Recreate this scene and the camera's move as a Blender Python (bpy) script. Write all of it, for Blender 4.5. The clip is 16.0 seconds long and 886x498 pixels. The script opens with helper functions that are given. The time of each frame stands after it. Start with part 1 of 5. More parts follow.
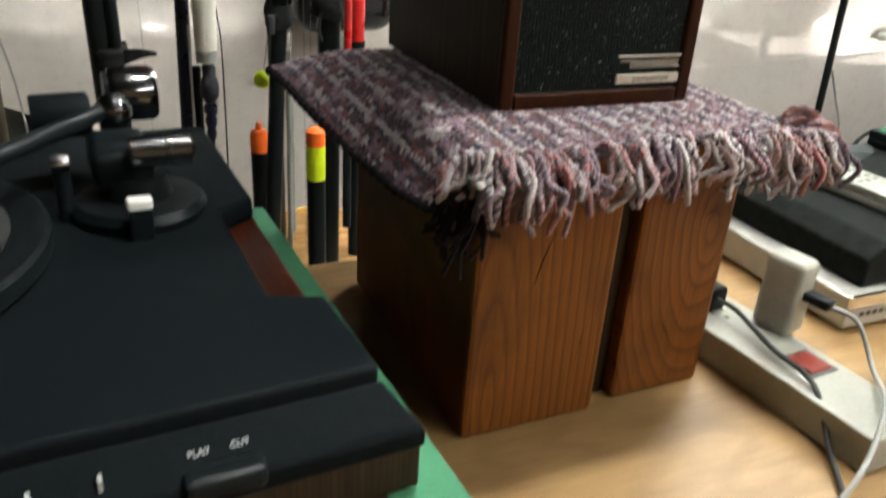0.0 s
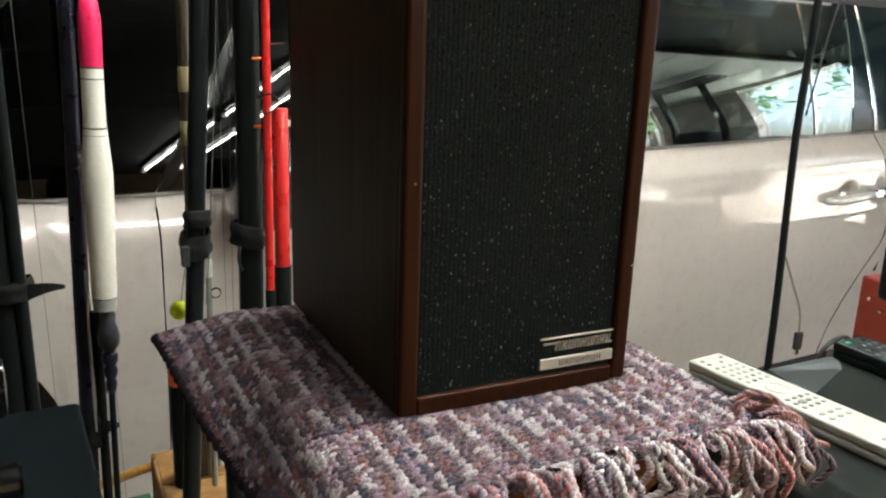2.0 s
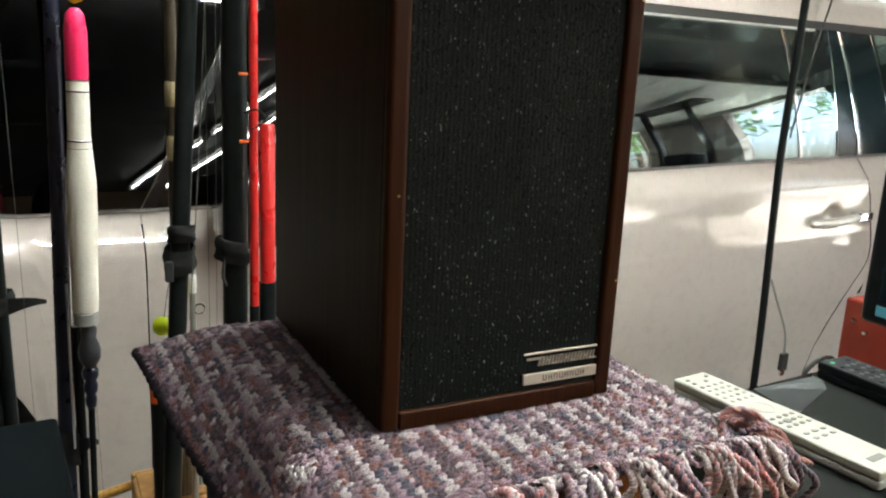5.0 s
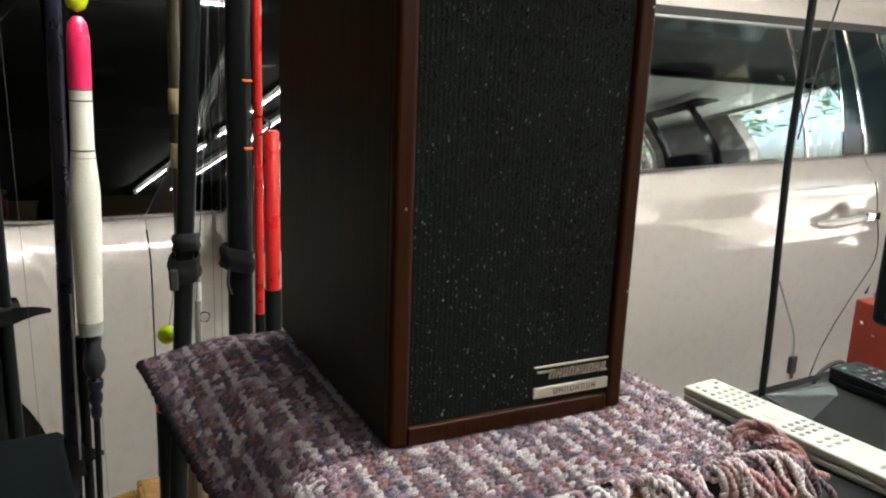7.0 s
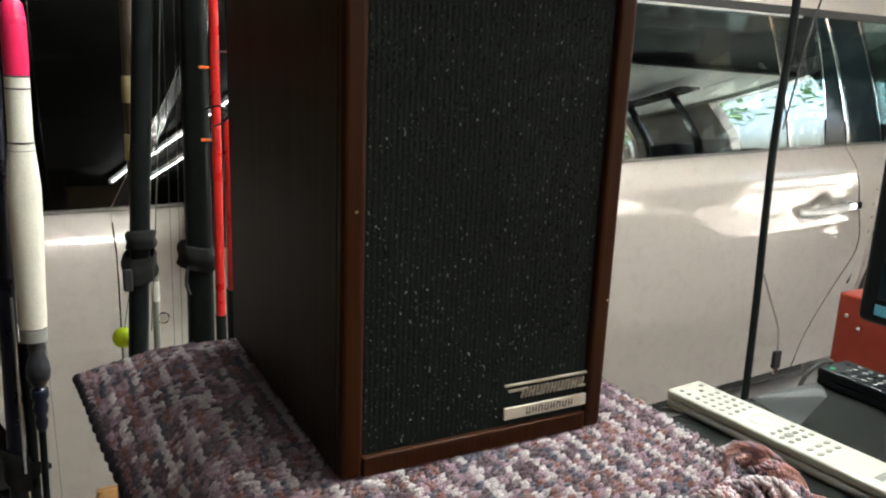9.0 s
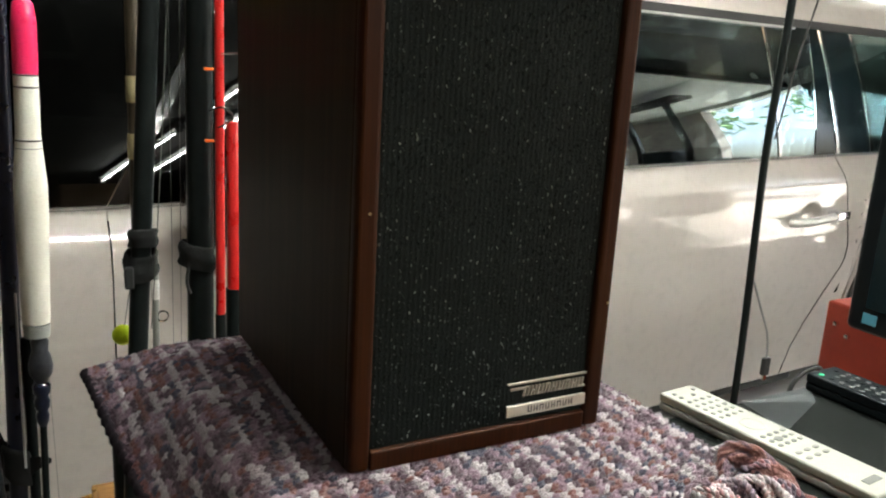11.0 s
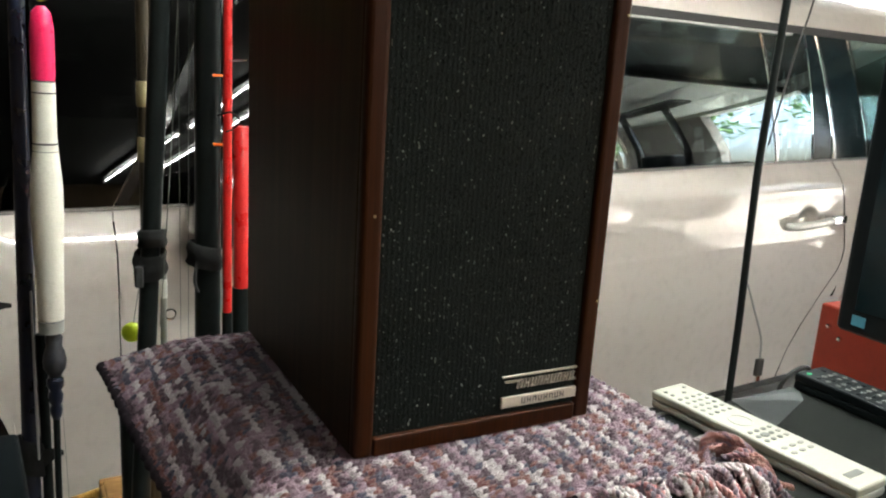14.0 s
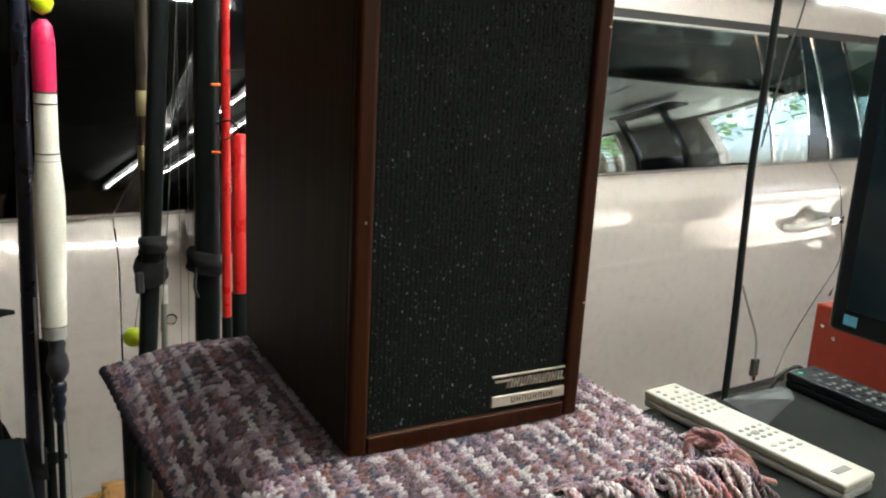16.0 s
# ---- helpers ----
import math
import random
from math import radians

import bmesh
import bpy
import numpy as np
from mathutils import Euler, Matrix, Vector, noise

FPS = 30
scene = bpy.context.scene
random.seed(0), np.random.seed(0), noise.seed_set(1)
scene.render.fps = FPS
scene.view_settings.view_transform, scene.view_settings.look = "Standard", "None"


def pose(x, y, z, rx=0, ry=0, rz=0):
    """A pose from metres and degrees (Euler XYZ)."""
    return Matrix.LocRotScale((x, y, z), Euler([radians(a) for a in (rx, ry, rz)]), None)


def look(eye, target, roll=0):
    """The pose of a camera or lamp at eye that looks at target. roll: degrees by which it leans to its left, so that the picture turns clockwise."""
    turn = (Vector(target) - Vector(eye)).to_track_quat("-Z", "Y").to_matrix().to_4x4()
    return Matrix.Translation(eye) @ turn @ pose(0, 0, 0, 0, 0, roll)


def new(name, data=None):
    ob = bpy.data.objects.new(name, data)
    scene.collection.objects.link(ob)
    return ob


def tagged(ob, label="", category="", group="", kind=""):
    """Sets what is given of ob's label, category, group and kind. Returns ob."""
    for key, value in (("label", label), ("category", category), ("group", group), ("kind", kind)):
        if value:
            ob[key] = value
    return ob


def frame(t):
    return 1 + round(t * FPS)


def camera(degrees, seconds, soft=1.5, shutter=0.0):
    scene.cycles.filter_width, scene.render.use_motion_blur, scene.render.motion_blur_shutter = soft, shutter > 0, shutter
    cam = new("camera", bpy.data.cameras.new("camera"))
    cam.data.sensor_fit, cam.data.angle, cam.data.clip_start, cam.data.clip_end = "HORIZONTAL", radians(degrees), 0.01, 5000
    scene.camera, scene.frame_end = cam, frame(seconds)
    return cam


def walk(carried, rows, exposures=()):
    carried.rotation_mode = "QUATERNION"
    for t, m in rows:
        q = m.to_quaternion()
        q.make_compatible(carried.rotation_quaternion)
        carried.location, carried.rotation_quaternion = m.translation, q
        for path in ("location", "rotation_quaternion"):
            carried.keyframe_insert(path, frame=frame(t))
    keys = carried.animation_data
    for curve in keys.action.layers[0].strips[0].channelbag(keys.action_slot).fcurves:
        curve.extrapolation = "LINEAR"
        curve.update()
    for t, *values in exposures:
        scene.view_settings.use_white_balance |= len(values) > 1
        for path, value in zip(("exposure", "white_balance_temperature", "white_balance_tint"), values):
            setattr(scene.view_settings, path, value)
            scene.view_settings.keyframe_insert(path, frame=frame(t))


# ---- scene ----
cam = camera(58.7, 16.0, soft=2.1, shutter=0.5)
PATH = [
    (0, (-0.264, -0.492, 1.307), (0.493, 1.141, 0.434), 3.8),
    (0.5, (-0.236, -0.466, 1.341), (0.539, 1.215, 0.584), 2.7),
    (1, (-0.215, -0.428, 1.359), (0.591, 1.284, 0.712), 2.6),
    (1.5, (-0.183, -0.399, 1.36), (0.655, 1.32, 0.776), 2.4),
    (2, (-0.171, -0.399, 1.37), (0.687, 1.335, 0.864), 2.0),
    (2.5, (-0.16, -0.391, 1.36), (0.712, 1.341, 0.867), 1.6),
    (3, (-0.161, -0.388, 1.363), (0.725, 1.344, 0.902), 1.7),
    (3.5, (-0.157, -0.388, 1.36), (0.735, 1.343, 0.904), 1.9),
    (6, (-0.174, -0.406, 1.373), (0.712, 1.329, 0.919), 2.9),
    (6.5, (-0.168, -0.405, 1.376), (0.716, 1.334, 0.934), 2.7),
    (7, (-0.166, -0.39, 1.37), (0.713, 1.349, 0.918), 2.2),
    (7.5, (-0.159, -0.375, 1.359), (0.713, 1.358, 0.873), 1.8),
    (8, (-0.137, -0.352, 1.355), (0.747, 1.361, 0.821), 1.9),
    (8.5, (-0.132, -0.345, 1.362), (0.769, 1.367, 0.855), 2.1),
    (9, (-0.131, -0.349, 1.368), (0.785, 1.364, 0.89), 2.3),
    (11.5, (-0.153, -0.361, 1.371), (0.784, 1.343, 0.905), 3.5),
    (12, (-0.158, -0.368, 1.373), (0.778, 1.337, 0.909), 3.7),
    (12.5, (-0.157, -0.373, 1.373), (0.784, 1.33, 0.911), 3.9),
    (13, (-0.159, -0.374, 1.373), (0.784, 1.328, 0.912), 3.8),
    (13.5, (-0.161, -0.378, 1.374), (0.783, 1.325, 0.916), 3.8),
    (14, (-0.16, -0.383, 1.376), (0.778, 1.321, 0.914), 3.6),
    (14.5, (-0.164, -0.392, 1.379), (0.774, 1.313, 0.918), 3.5),
    (15, (-0.164, -0.396, 1.381), (0.776, 1.309, 0.924), 3.4),
    (15.5, (-0.164, -0.399, 1.38), (0.777, 1.306, 0.925), 3.3),
    (16, (-0.162, -0.4, 1.381), (0.775, 1.307, 0.927), 3.1),
]
walk(cam, [(t, look(eye, target, roll)) for t, eye, target, roll in PATH])

# ---- light ----
world = bpy.data.worlds.new("world")
scene.world = world
world.use_nodes = True
_n, _l = world.node_tree.nodes, world.node_tree.links
sky = _n.new("ShaderNodeTexSky")
sky.sky_type, sky.sun_disc, sky.sun_elevation, sky.sun_rotation = "NISHITA", False, radians(66), radians(60)
sky.dust_density, sky.ozone_density = 7.0, 0.4
_n["Background"].inputs["Strength"].default_value = 0.15
_l.new(sky.outputs["Color"], _n["Background"].inputs["Color"])
sun = new("sun", bpy.data.lights.new("sun", "SUN"))
sun.data.energy, sun.data.angle, sun.data.color = 5.0, radians(0.5), (1.0, 0.95, 0.86)
sun.matrix_world = look((3.4, 1.9, 9), (0, 0, 0))
scene.view_settings.exposure = 3.64


# ---- materials ----
def mat(name, color, rough=0.5, metal=0.0, spec=0.5, emit=None, power=0.0, coat=0.0):
    m = bpy.data.materials.new(name)
    m.use_nodes = True
    b = m.node_tree.nodes["Principled BSDF"]
    b.inputs["Base Color"].default_value = (*color, 1)
    b.inputs["Roughness"].default_value = rough
    b.inputs["Metallic"].default_value = metal
    b.inputs["Specular IOR Level"].default_value = spec
    b.inputs["Coat Weight"].default_value = coat
    b.inputs["Coat Roughness"].default_value = 0.03
    if emit:
        b.inputs["Emission Color"].default_value = (*emit, 1)
        b.inputs["Emission Strength"].default_value = power
    return m


def nodes_of(m):
    return m.node_tree.nodes, m.node_tree.links, m.node_tree.nodes["Principled BSDF"]


def mapped(m, scale=(1, 1, 1), turn=(0, 0, 0)):
    n, l, b = nodes_of(m)
    tc, mp = n.new("ShaderNodeTexCoord"), n.new("ShaderNodeMapping")
    mp.inputs["Scale"].default_value = scale
    mp.inputs["Rotation"].default_value = [radians(a) for a in turn]
    l.new(tc.outputs["Object"], mp.inputs["Vector"])
    return mp.outputs["Vector"]


def ramp(m, stops, fac):
    n, l, b = nodes_of(m)
    r = n.new("ShaderNodeValToRGB")
    e = r.color_ramp.elements
    while len(e) < len(stops):
        e.new(0.5)
    for el, (p, c) in zip(e, stops):
        el.position, el.color = p, (*c, 1)
    l.new(fac, r.inputs["Fac"])
    return r.outputs["Color"]


def noise_tex(m, vec, scale, detail=4, rough=0.55, distort=0.0):
    n, l, b = nodes_of(m)
    t = n.new("ShaderNodeTexNoise")
    t.inputs["Scale"].default_value, t.inputs["Detail"].default_value = scale, detail
    t.inputs["Roughness"].default_value, t.inputs["Distortion"].default_value = rough, distort
    if vec is not None:
        l.new(vec, t.inputs["Vector"])
    return t.outputs["Fac"]


def bump(m, height, strength=0.3, dist=0.002):
    n, l, b = nodes_of(m)
    u = n.new("ShaderNodeBump")
    u.inputs["Strength"].default_value, u.inputs["Distance"].default_value = strength, dist
    l.new(height, u.inputs["Height"])
    l.new(u.outputs["Normal"], b.inputs["Normal"])


def mix(m, a, c, fac, kind="MIX"):
    n, l, b = nodes_of(m)
    x = n.new("ShaderNodeMix")
    x.data_type, x.blend_type = "RGBA", kind
    for s, v in ((0, fac), (6, a), (7, c)):
        if isinstance(v, (int, float)):
            x.inputs[s].default_value = v
        elif isinstance(v, tuple):
            x.inputs[s].default_value = (*v, 1)
        else:
            l.new(v, x.inputs[s])
    return x.outputs[2]


def mottled(name, c1, c2, rough=0.5, scale=20, metal=0.0, relief=0.15, spec=0.5, coat=0.0, rvar=0.15):
    m = mat(name, c1, rough, metal, spec, coat=coat)
    n, l, b = nodes_of(m)
    v = mapped(m)
    f = noise_tex(m, v, scale, 6)
    g = noise_tex(m, v, scale * 9, 3)
    c = ramp(m, [(0.3, c1), (0.72, c2)], f)
    l.new(mix(m, c, tuple(x * 0.8 for x in c1), ramp(m, [(0.5, (0, 0, 0)), (0.75, (0.4, 0.4, 0.4))], g)), b.inputs["Base Color"])
    r = n.new("ShaderNodeMapRange")
    r.inputs["To Min"].default_value, r.inputs["To Max"].default_value = max(0.02, rough - rvar), min(1, rough + rvar)
    l.new(f, r.inputs["Value"])
    l.new(r.outputs["Result"], b.inputs["Roughness"])
    if relief:
        bump(m, g, relief, 0.0015)
    return m


def wood(name, dark, mid, light, stretch=(14, 14, 1.2), rough=0.5, scale=4.0, knots=True, relief=0.2, spec=0.4, streak=0.5):
    m = mat(name, mid, rough, 0, spec)
    n, l, b = nodes_of(m)
    v = mapped(m, stretch)
    f = noise_tex(m, v, scale, 8, 0.6, 0.6)
    w = n.new("ShaderNodeTexWave")
    w.wave_type, w.bands_direction = "BANDS", "X"
    w.inputs["Scale"].default_value, w.inputs["Distortion"].default_value = scale * 0.55, 9
    w.inputs["Detail"].default_value, w.inputs["Detail Scale"].default_value = 3, 0.7
    l.new(v, w.inputs["Vector"])
    c = ramp(m, [(0.25, dark), (0.5, mid), (0.78, light)], f)
    c2 = mix(m, c, dark, ramp(m, [(0.5, (0, 0, 0)), (1.0, (streak, streak, streak))], w.outputs["Fac"]))
    big = noise_tex(m, mapped(m), 9, 3)
    c3 = mix(m, c2, tuple(x * 0.55 for x in mid), ramp(m, [(0.5, (0, 0, 0)), (0.8, (0.6, 0.6, 0.6))], big))
    l.new(c3, b.inputs["Base Color"])
    bump(m, f, relief, 0.001)
    return m


def yarn_mat(name, cols, spread=0.44, bands=1.5, dim=0.0):
    """Mixed yarn: plum, grey, cream, rust, by random piece."""
    m = mat(name, (0.2, 0.16, 0.18), 0.95, 0, 0.15)
    n, l, b = nodes_of(m)
    g = n.new("ShaderNodeNewGeometry")
    oi = n.new("ShaderNodeObjectInfo")
    ad, fr = n.new("ShaderNodeMath"), n.new("ShaderNodeMath")
    ad.operation, fr.operation = "MULTIPLY_ADD", "FRACT"
    ad.inputs[1].default_value = 0.42
    l.new(g.outputs["Random Per Island"], ad.inputs[0])
    l.new(oi.outputs["Random"], ad.inputs[2])
    l.new(ad.outputs[0], fr.inputs[0])
    rnd = fr.outputs[0]
    big = noise_tex(m, mapped(m, (1, 0.035, 1)), 105, 2)
    a = n.new("ShaderNodeMath")
    a.operation = "MULTIPLY_ADD"
    a.inputs[1].default_value, a.inputs[2].default_value = spread, -spread / 2
    l.new(rnd, a.inputs[0])
    k = n.new("ShaderNodeMath")
    k.operation = "MULTIPLY_ADD"
    k.inputs[1].default_value, k.inputs[2].default_value = bands, 0.5 - 0.5 * bands - dim
    l.new(big, k.inputs[0])
    s = n.new("ShaderNodeMath")
    s.operation = "ADD"
    l.new(a.outputs[0], s.inputs[0])
    l.new(k.outputs[0], s.inputs[1])
    c = ramp(m, cols, s.outputs[0])
    fine = noise_tex(m, mapped(m), 900, 2)
    l.new(mix(m, c, (0.03, 0.025, 0.03), ramp(m, [(0.45, (0, 0, 0)), (0.7, (0.5, 0.5, 0.5))], fine)), b.inputs["Base Color"])
    bump(m, fine, 0.6, 0.001)
    b.inputs["Sheen Weight"].default_value = 0.25
    return m


M = {}
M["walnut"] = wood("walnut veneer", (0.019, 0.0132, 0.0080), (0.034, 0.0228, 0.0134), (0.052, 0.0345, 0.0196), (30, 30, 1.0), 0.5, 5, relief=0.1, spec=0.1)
M["trim_wood"] = wood("reddish walnut trim", (0.016, 0.0042, 0.0010), (0.027, 0.0072, 0.0016), (0.042, 0.0118, 0.0027), (40, 40, 1.5), 0.4, 5, relief=0.1, spec=0.12)
M["grille"] = mottled("black grille cloth", (0.0040, 0.0062, 0.0053), (0.0064, 0.0096, 0.0082), 0.85, 400, relief=0.5, spec=0.15)
M["fleck"] = mat("silver fleck thread", (0.6, 0.63, 0.58), 0.45, 0.2)
_fn, _fl, _fb = nodes_of(M["fleck"])
_fg = _fn.new("ShaderNodeNewGeometry")
_fl.new(ramp(M["fleck"], [(0.2, (0.012, 0.016, 0.015)), (0.7, (0.06, 0.072, 0.067)), (0.9, (0.2, 0.22, 0.205)), (1.0, (0.6, 0.63, 0.58))], _fg.outputs["Random Per Island"]), _fb.inputs["Base Color"])
M["badge"] = mottled("brushed badge aluminium", (0.50, 0.455, 0.375), (0.58, 0.53, 0.44), 0.45, 90, 0.5, relief=0.1)
M["badge_ink"] = mat("badge ink", (0.03, 0.03, 0.03), 0.5)
M["chrome"] = mottled("worn chrome", (0.7, 0.7, 0.7), (0.8, 0.8, 0.8), 0.12, 60, 1.0, relief=0.0, rvar=0.06)
M["dark_chrome"] = mottled("dark smoked chrome", (0.16, 0.165, 0.17), (0.22, 0.225, 0.23), 0.14, 60, 1.0, relief=0.0, rvar=0.05)
M["cedar"] = mat("stained timber", (0.1, 0.03, 0.006), 0.55, 0, 0.3)
M["cedar_knotty"] = mat("stained knotty timber", (0.1, 0.03, 0.006), 0.55, 0, 0.3)
for _m, _at, _sq in ((M["cedar"], (-0.095, 0.0, 0.03), (1.0, 0.25, 0.16)), (M["cedar_knotty"], (0.098, 0.0, 0.15), (1.0, 0.3, 0.42))):
    n_, l_, b_ = nodes_of(_m)
    tc_, mp_ = n_.new("ShaderNodeTexCoord"), n_.new("ShaderNodeMapping")
    mp_.inputs["Location"].default_value = [-p * q for p, q in zip(_at, _sq)]
    mp_.inputs["Scale"].default_value = _sq
    l_.new(tc_.outputs["Object"], mp_.inputs["Vector"])
    w_ = n_.new("ShaderNodeTexWave")
    w_.wave_type, w_.rings_direction, w_.wave_profile = "RINGS", "Y", "SAW"
    w_.inputs["Scale"].default_value, w_.inputs["Distortion"].default_value = 40, 8.0
    w_.inputs["Detail"].default_value, w_.inputs["Detail Scale"].default_value = 3, 0.35
    l_.new(mp_.outputs["Vector"], w_.inputs["Vector"])
    f_ = noise_tex(_m, mapped(_m, (60, 20, 3)), 5, 6, 0.6)
    g_ = noise_tex(_m, mapped(_m), 14, 4)
    c_ = ramp(_m, [(0.0, (0.10, 0.028, 0.0026)), (0.25, (0.152, 0.046, 0.0042)), (0.8, (0.185, 0.059, 0.0056)), (1.0, (0.122, 0.036, 0.0034))], w_.outputs["Fac"])
    c_ = mix(_m, c_, (0.028, 0.008, 0.002), ramp(_m, [(0.45, (0, 0, 0)), (0.8, (0.4, 0.4, 0.4))], f_))
    c_ = mix(_m, c_, (0.034, 0.0105, 0.0022), ramp(_m, [(0.5, (0, 0, 0)), (0.75, (0.65, 0.65, 0.65))], g_))
    l_.new(c_, b_.inputs["Base Color"])
    bump(_m, f_, 0.3, 0.001)
M["bench_wood"] = wood("birch plywood", (0.19, 0.108, 0.040), (0.26, 0.155, 0.06), (0.32, 0.20, 0.082), (2.2, 16, 16), 0.45, 3.2, relief=0.12)
M["crate_wood"] = wood("raw pine", (0.24, 0.12, 0.04), (0.42, 0.23, 0.08), (0.55, 0.33, 0.13), (3, 18, 18), 0.6, 3)
M["rosewood"] = wood("red brown veneer", (0.006, 0.0012, 0.0006), (0.026, 0.0048, 0.0014), (0.075, 0.015, 0.0035), (22, 2, 22), 0.3, 4, relief=0.1)
for _nm, _c1, _c2 in (("cream", (0.45, 0.405, 0.42), (0.60, 0.545, 0.56)), ("rust", (0.15, 0.040, 0.036), (0.24, 0.085, 0.074)), ("plum", (0.050, 0.020, 0.035), (0.108, 0.049, 0.080)),
                      ("navy", (0.030, 0.027, 0.062), (0.066, 0.060, 0.115)), ("rose", (0.22, 0.130, 0.172), (0.35, 0.228, 0.285)),
                      ("coral", (0.33, 0.125, 0.105), (0.43, 0.19, 0.16))):
    M["wool_" + _nm] = mottled(_nm + " wool", _c1, _c2, 0.95, 420, relief=1.0, spec=0.06)
    M["wool_" + _nm].node_tree.nodes["Principled BSDF"].inputs["Sheen Weight"].default_value = 0.35
M["tape"] = mottled("green paper tape", (0.058, 0.215, 0.112), (0.072, 0.255, 0.138), 0.7, 60, relief=0.2, spec=0.25)
M["fringe"] = yarn_mat("mixed wool fringe", spread=0.9, bands=0.12, dim=0.0, cols=[(0.1, (0.08, 0.06, 0.08)), (0.22, (0.19, 0.145, 0.18)), (0.33, (0.36, 0.12, 0.115)), (0.42, (0.25, 0.205, 0.235)),
                                                                 (0.54, (0.36, 0.315, 0.335)), (0.63, (0.38, 0.17, 0.165)), (0.74, (0.42, 0.375, 0.385)), (0.9, (0.52, 0.475, 0.475))])
M["rug_base"] = mottled("dark wool backing", (0.014, 0.010, 0.014), (0.03, 0.022, 0.028), 0.95, 200, relief=0.6, spec=0.1)
M["black_plastic"] = mottled("matt black plastic", (0.005, 0.0072, 0.0085), (0.008, 0.011, 0.0125), 0.35, 40, relief=0.1, spec=0.14)
M["deck_black"] = mottled("grained black deck", (0.0042, 0.0062, 0.0074), (0.0066, 0.0092, 0.0108), 0.4, 300, relief=0.2, spec=0.03)
M["dusty_black"] = mottled("dusty black lid", (0.0025, 0.0034, 0.0031), (0.0135, 0.016, 0.0145), 0.6, 75, relief=0.4, spec=0.06)
M["rubber"] = mottled("black rubber", (0.012, 0.012, 0.012), (0.025, 0.025, 0.025), 0.7, 80, relief=0.3)
M["silver"] = mottled("silver paint", (0.52, 0.51, 0.48), (0.6, 0.59, 0.56), 0.35, 60, 0.35, relief=0.05)
M["player_grey"] = mottled("satin silver metal", (0.36, 0.355, 0.33), (0.43, 0.425, 0.395), 0.4, 60, 0.3, relief=0.05)
M["ivory"] = mottled("ivory plastic", (0.285, 0.285, 0.245), (0.33, 0.33, 0.285), 0.45, 50, relief=0.06)
M["grey_plastic"] = mottled("grey plastic", (0.26, 0.27, 0.25), (0.34, 0.35, 0.33), 0.5, 50, relief=0.1)
M["beige"] = mottled("beige enamel", (0.23, 0.228, 0.20), (0.29, 0.288, 0.25), 0.45, 30, relief=0.08)
M["white_plastic"] = mottled("white plastic", (0.74, 0.74, 0.71), (0.8, 0.8, 0.77), 0.3, 40, relief=0.05)
M["flap_grey"] = mottled("grey plastic film", (0.034, 0.040, 0.041), (0.048, 0.055, 0.056), 0.35, 30, relief=0.08)
M["key_pale"] = mottled("pale grey key", (0.17, 0.175, 0.16), (0.21, 0.215, 0.195), 0.5, 50, relief=0.05)
M["key_grey"] = mottled("dark grey key", (0.09, 0.095, 0.09), (0.13, 0.135, 0.13), 0.5, 50, relief=0.05)
M["ink"] = mat("dark print", (0.05, 0.05, 0.05), 0.6)
M["paper"] = mat("pale print", (0.42, 0.42, 0.42), 0.6)
M["gold"] = mat("gold print", (0.6, 0.45, 0.15), 0.4, 0.5)
M["blue_sticker"] = mat("blue sticker", (0.08, 0.3, 0.42), 0.4)
M["green_key"] = mat("green key", (0.03, 0.45, 0.2), 0.5)
M["red_switch"] = mat("red switch", (0.18, 0.02, 0.012), 0.3)
M["cream"] = mottled("cream foam", (0.72, 0.70, 0.61), (0.78, 0.76, 0.68), 0.6, 40, relief=0.15, spec=0.3)
M["pink"] = mottled("fluorescent pink paint", (0.80, 0.02, 0.10), (0.85, 0.03, 0.14), 0.3, 30, relief=0.03)
M["orange"] = mottled("fluorescent orange paint", (0.85, 0.13, 0.015), (0.9, 0.16, 0.02), 0.4, 30, relief=0.03)
M["lime"] = mottled("fluorescent yellow paint", (0.66, 0.82, 0.01), (0.72, 0.88, 0.02), 0.4, 30, relief=0.03)
M["red_rod"] = mottled("red lacquer", (0.40, 0.012, 0.012), (0.46, 0.018, 0.016), 0.3, 40, relief=0.04)
M["carbon"] = mottled("dark rod blank", (0.0065, 0.0085, 0.0085), (0.010, 0.0125, 0.0125), 0.3, 60, relief=0.05, spec=0.1, rvar=0.03)
M["blue_rod"] = mottled("navy rod blank", (0.005, 0.008, 0.02), (0.009, 0.013, 0.03), 0.3, 60, relief=0.1)
M["brown_rod"] = mottled("brown rod blank", (0.035, 0.028, 0.018), (0.06, 0.048, 0.03), 0.35, 60, relief=0.1)
M["olive_band"] = mottled("tan thread band", (0.32, 0.27, 0.14), (0.42, 0.36, 0.2), 0.4, 200, relief=0.2)
M["bamboo"] = wood("gold cane", (0.22, 0.10, 0.02), (0.50, 0.28, 0.06), (0.66, 0.42, 0.12), (60, 4, 60), 0.35, 3)
M["strap"] = mottled("black cloth strap", (0.009, 0.010, 0.010), (0.02, 0.0215, 0.0215), 0.8, 250, relief=0.5)
M["line"] = mat("fishing line", (0.09, 0.10, 0.09), 0.3)
M["wire"] = mat("grey wire", (0.25, 0.25, 0.24), 0.5)
M["grey_knob"] = mottled("grey swivel", (0.025, 0.028, 0.036), (0.06, 0.062, 0.07), 0.4, 90, 0.3)
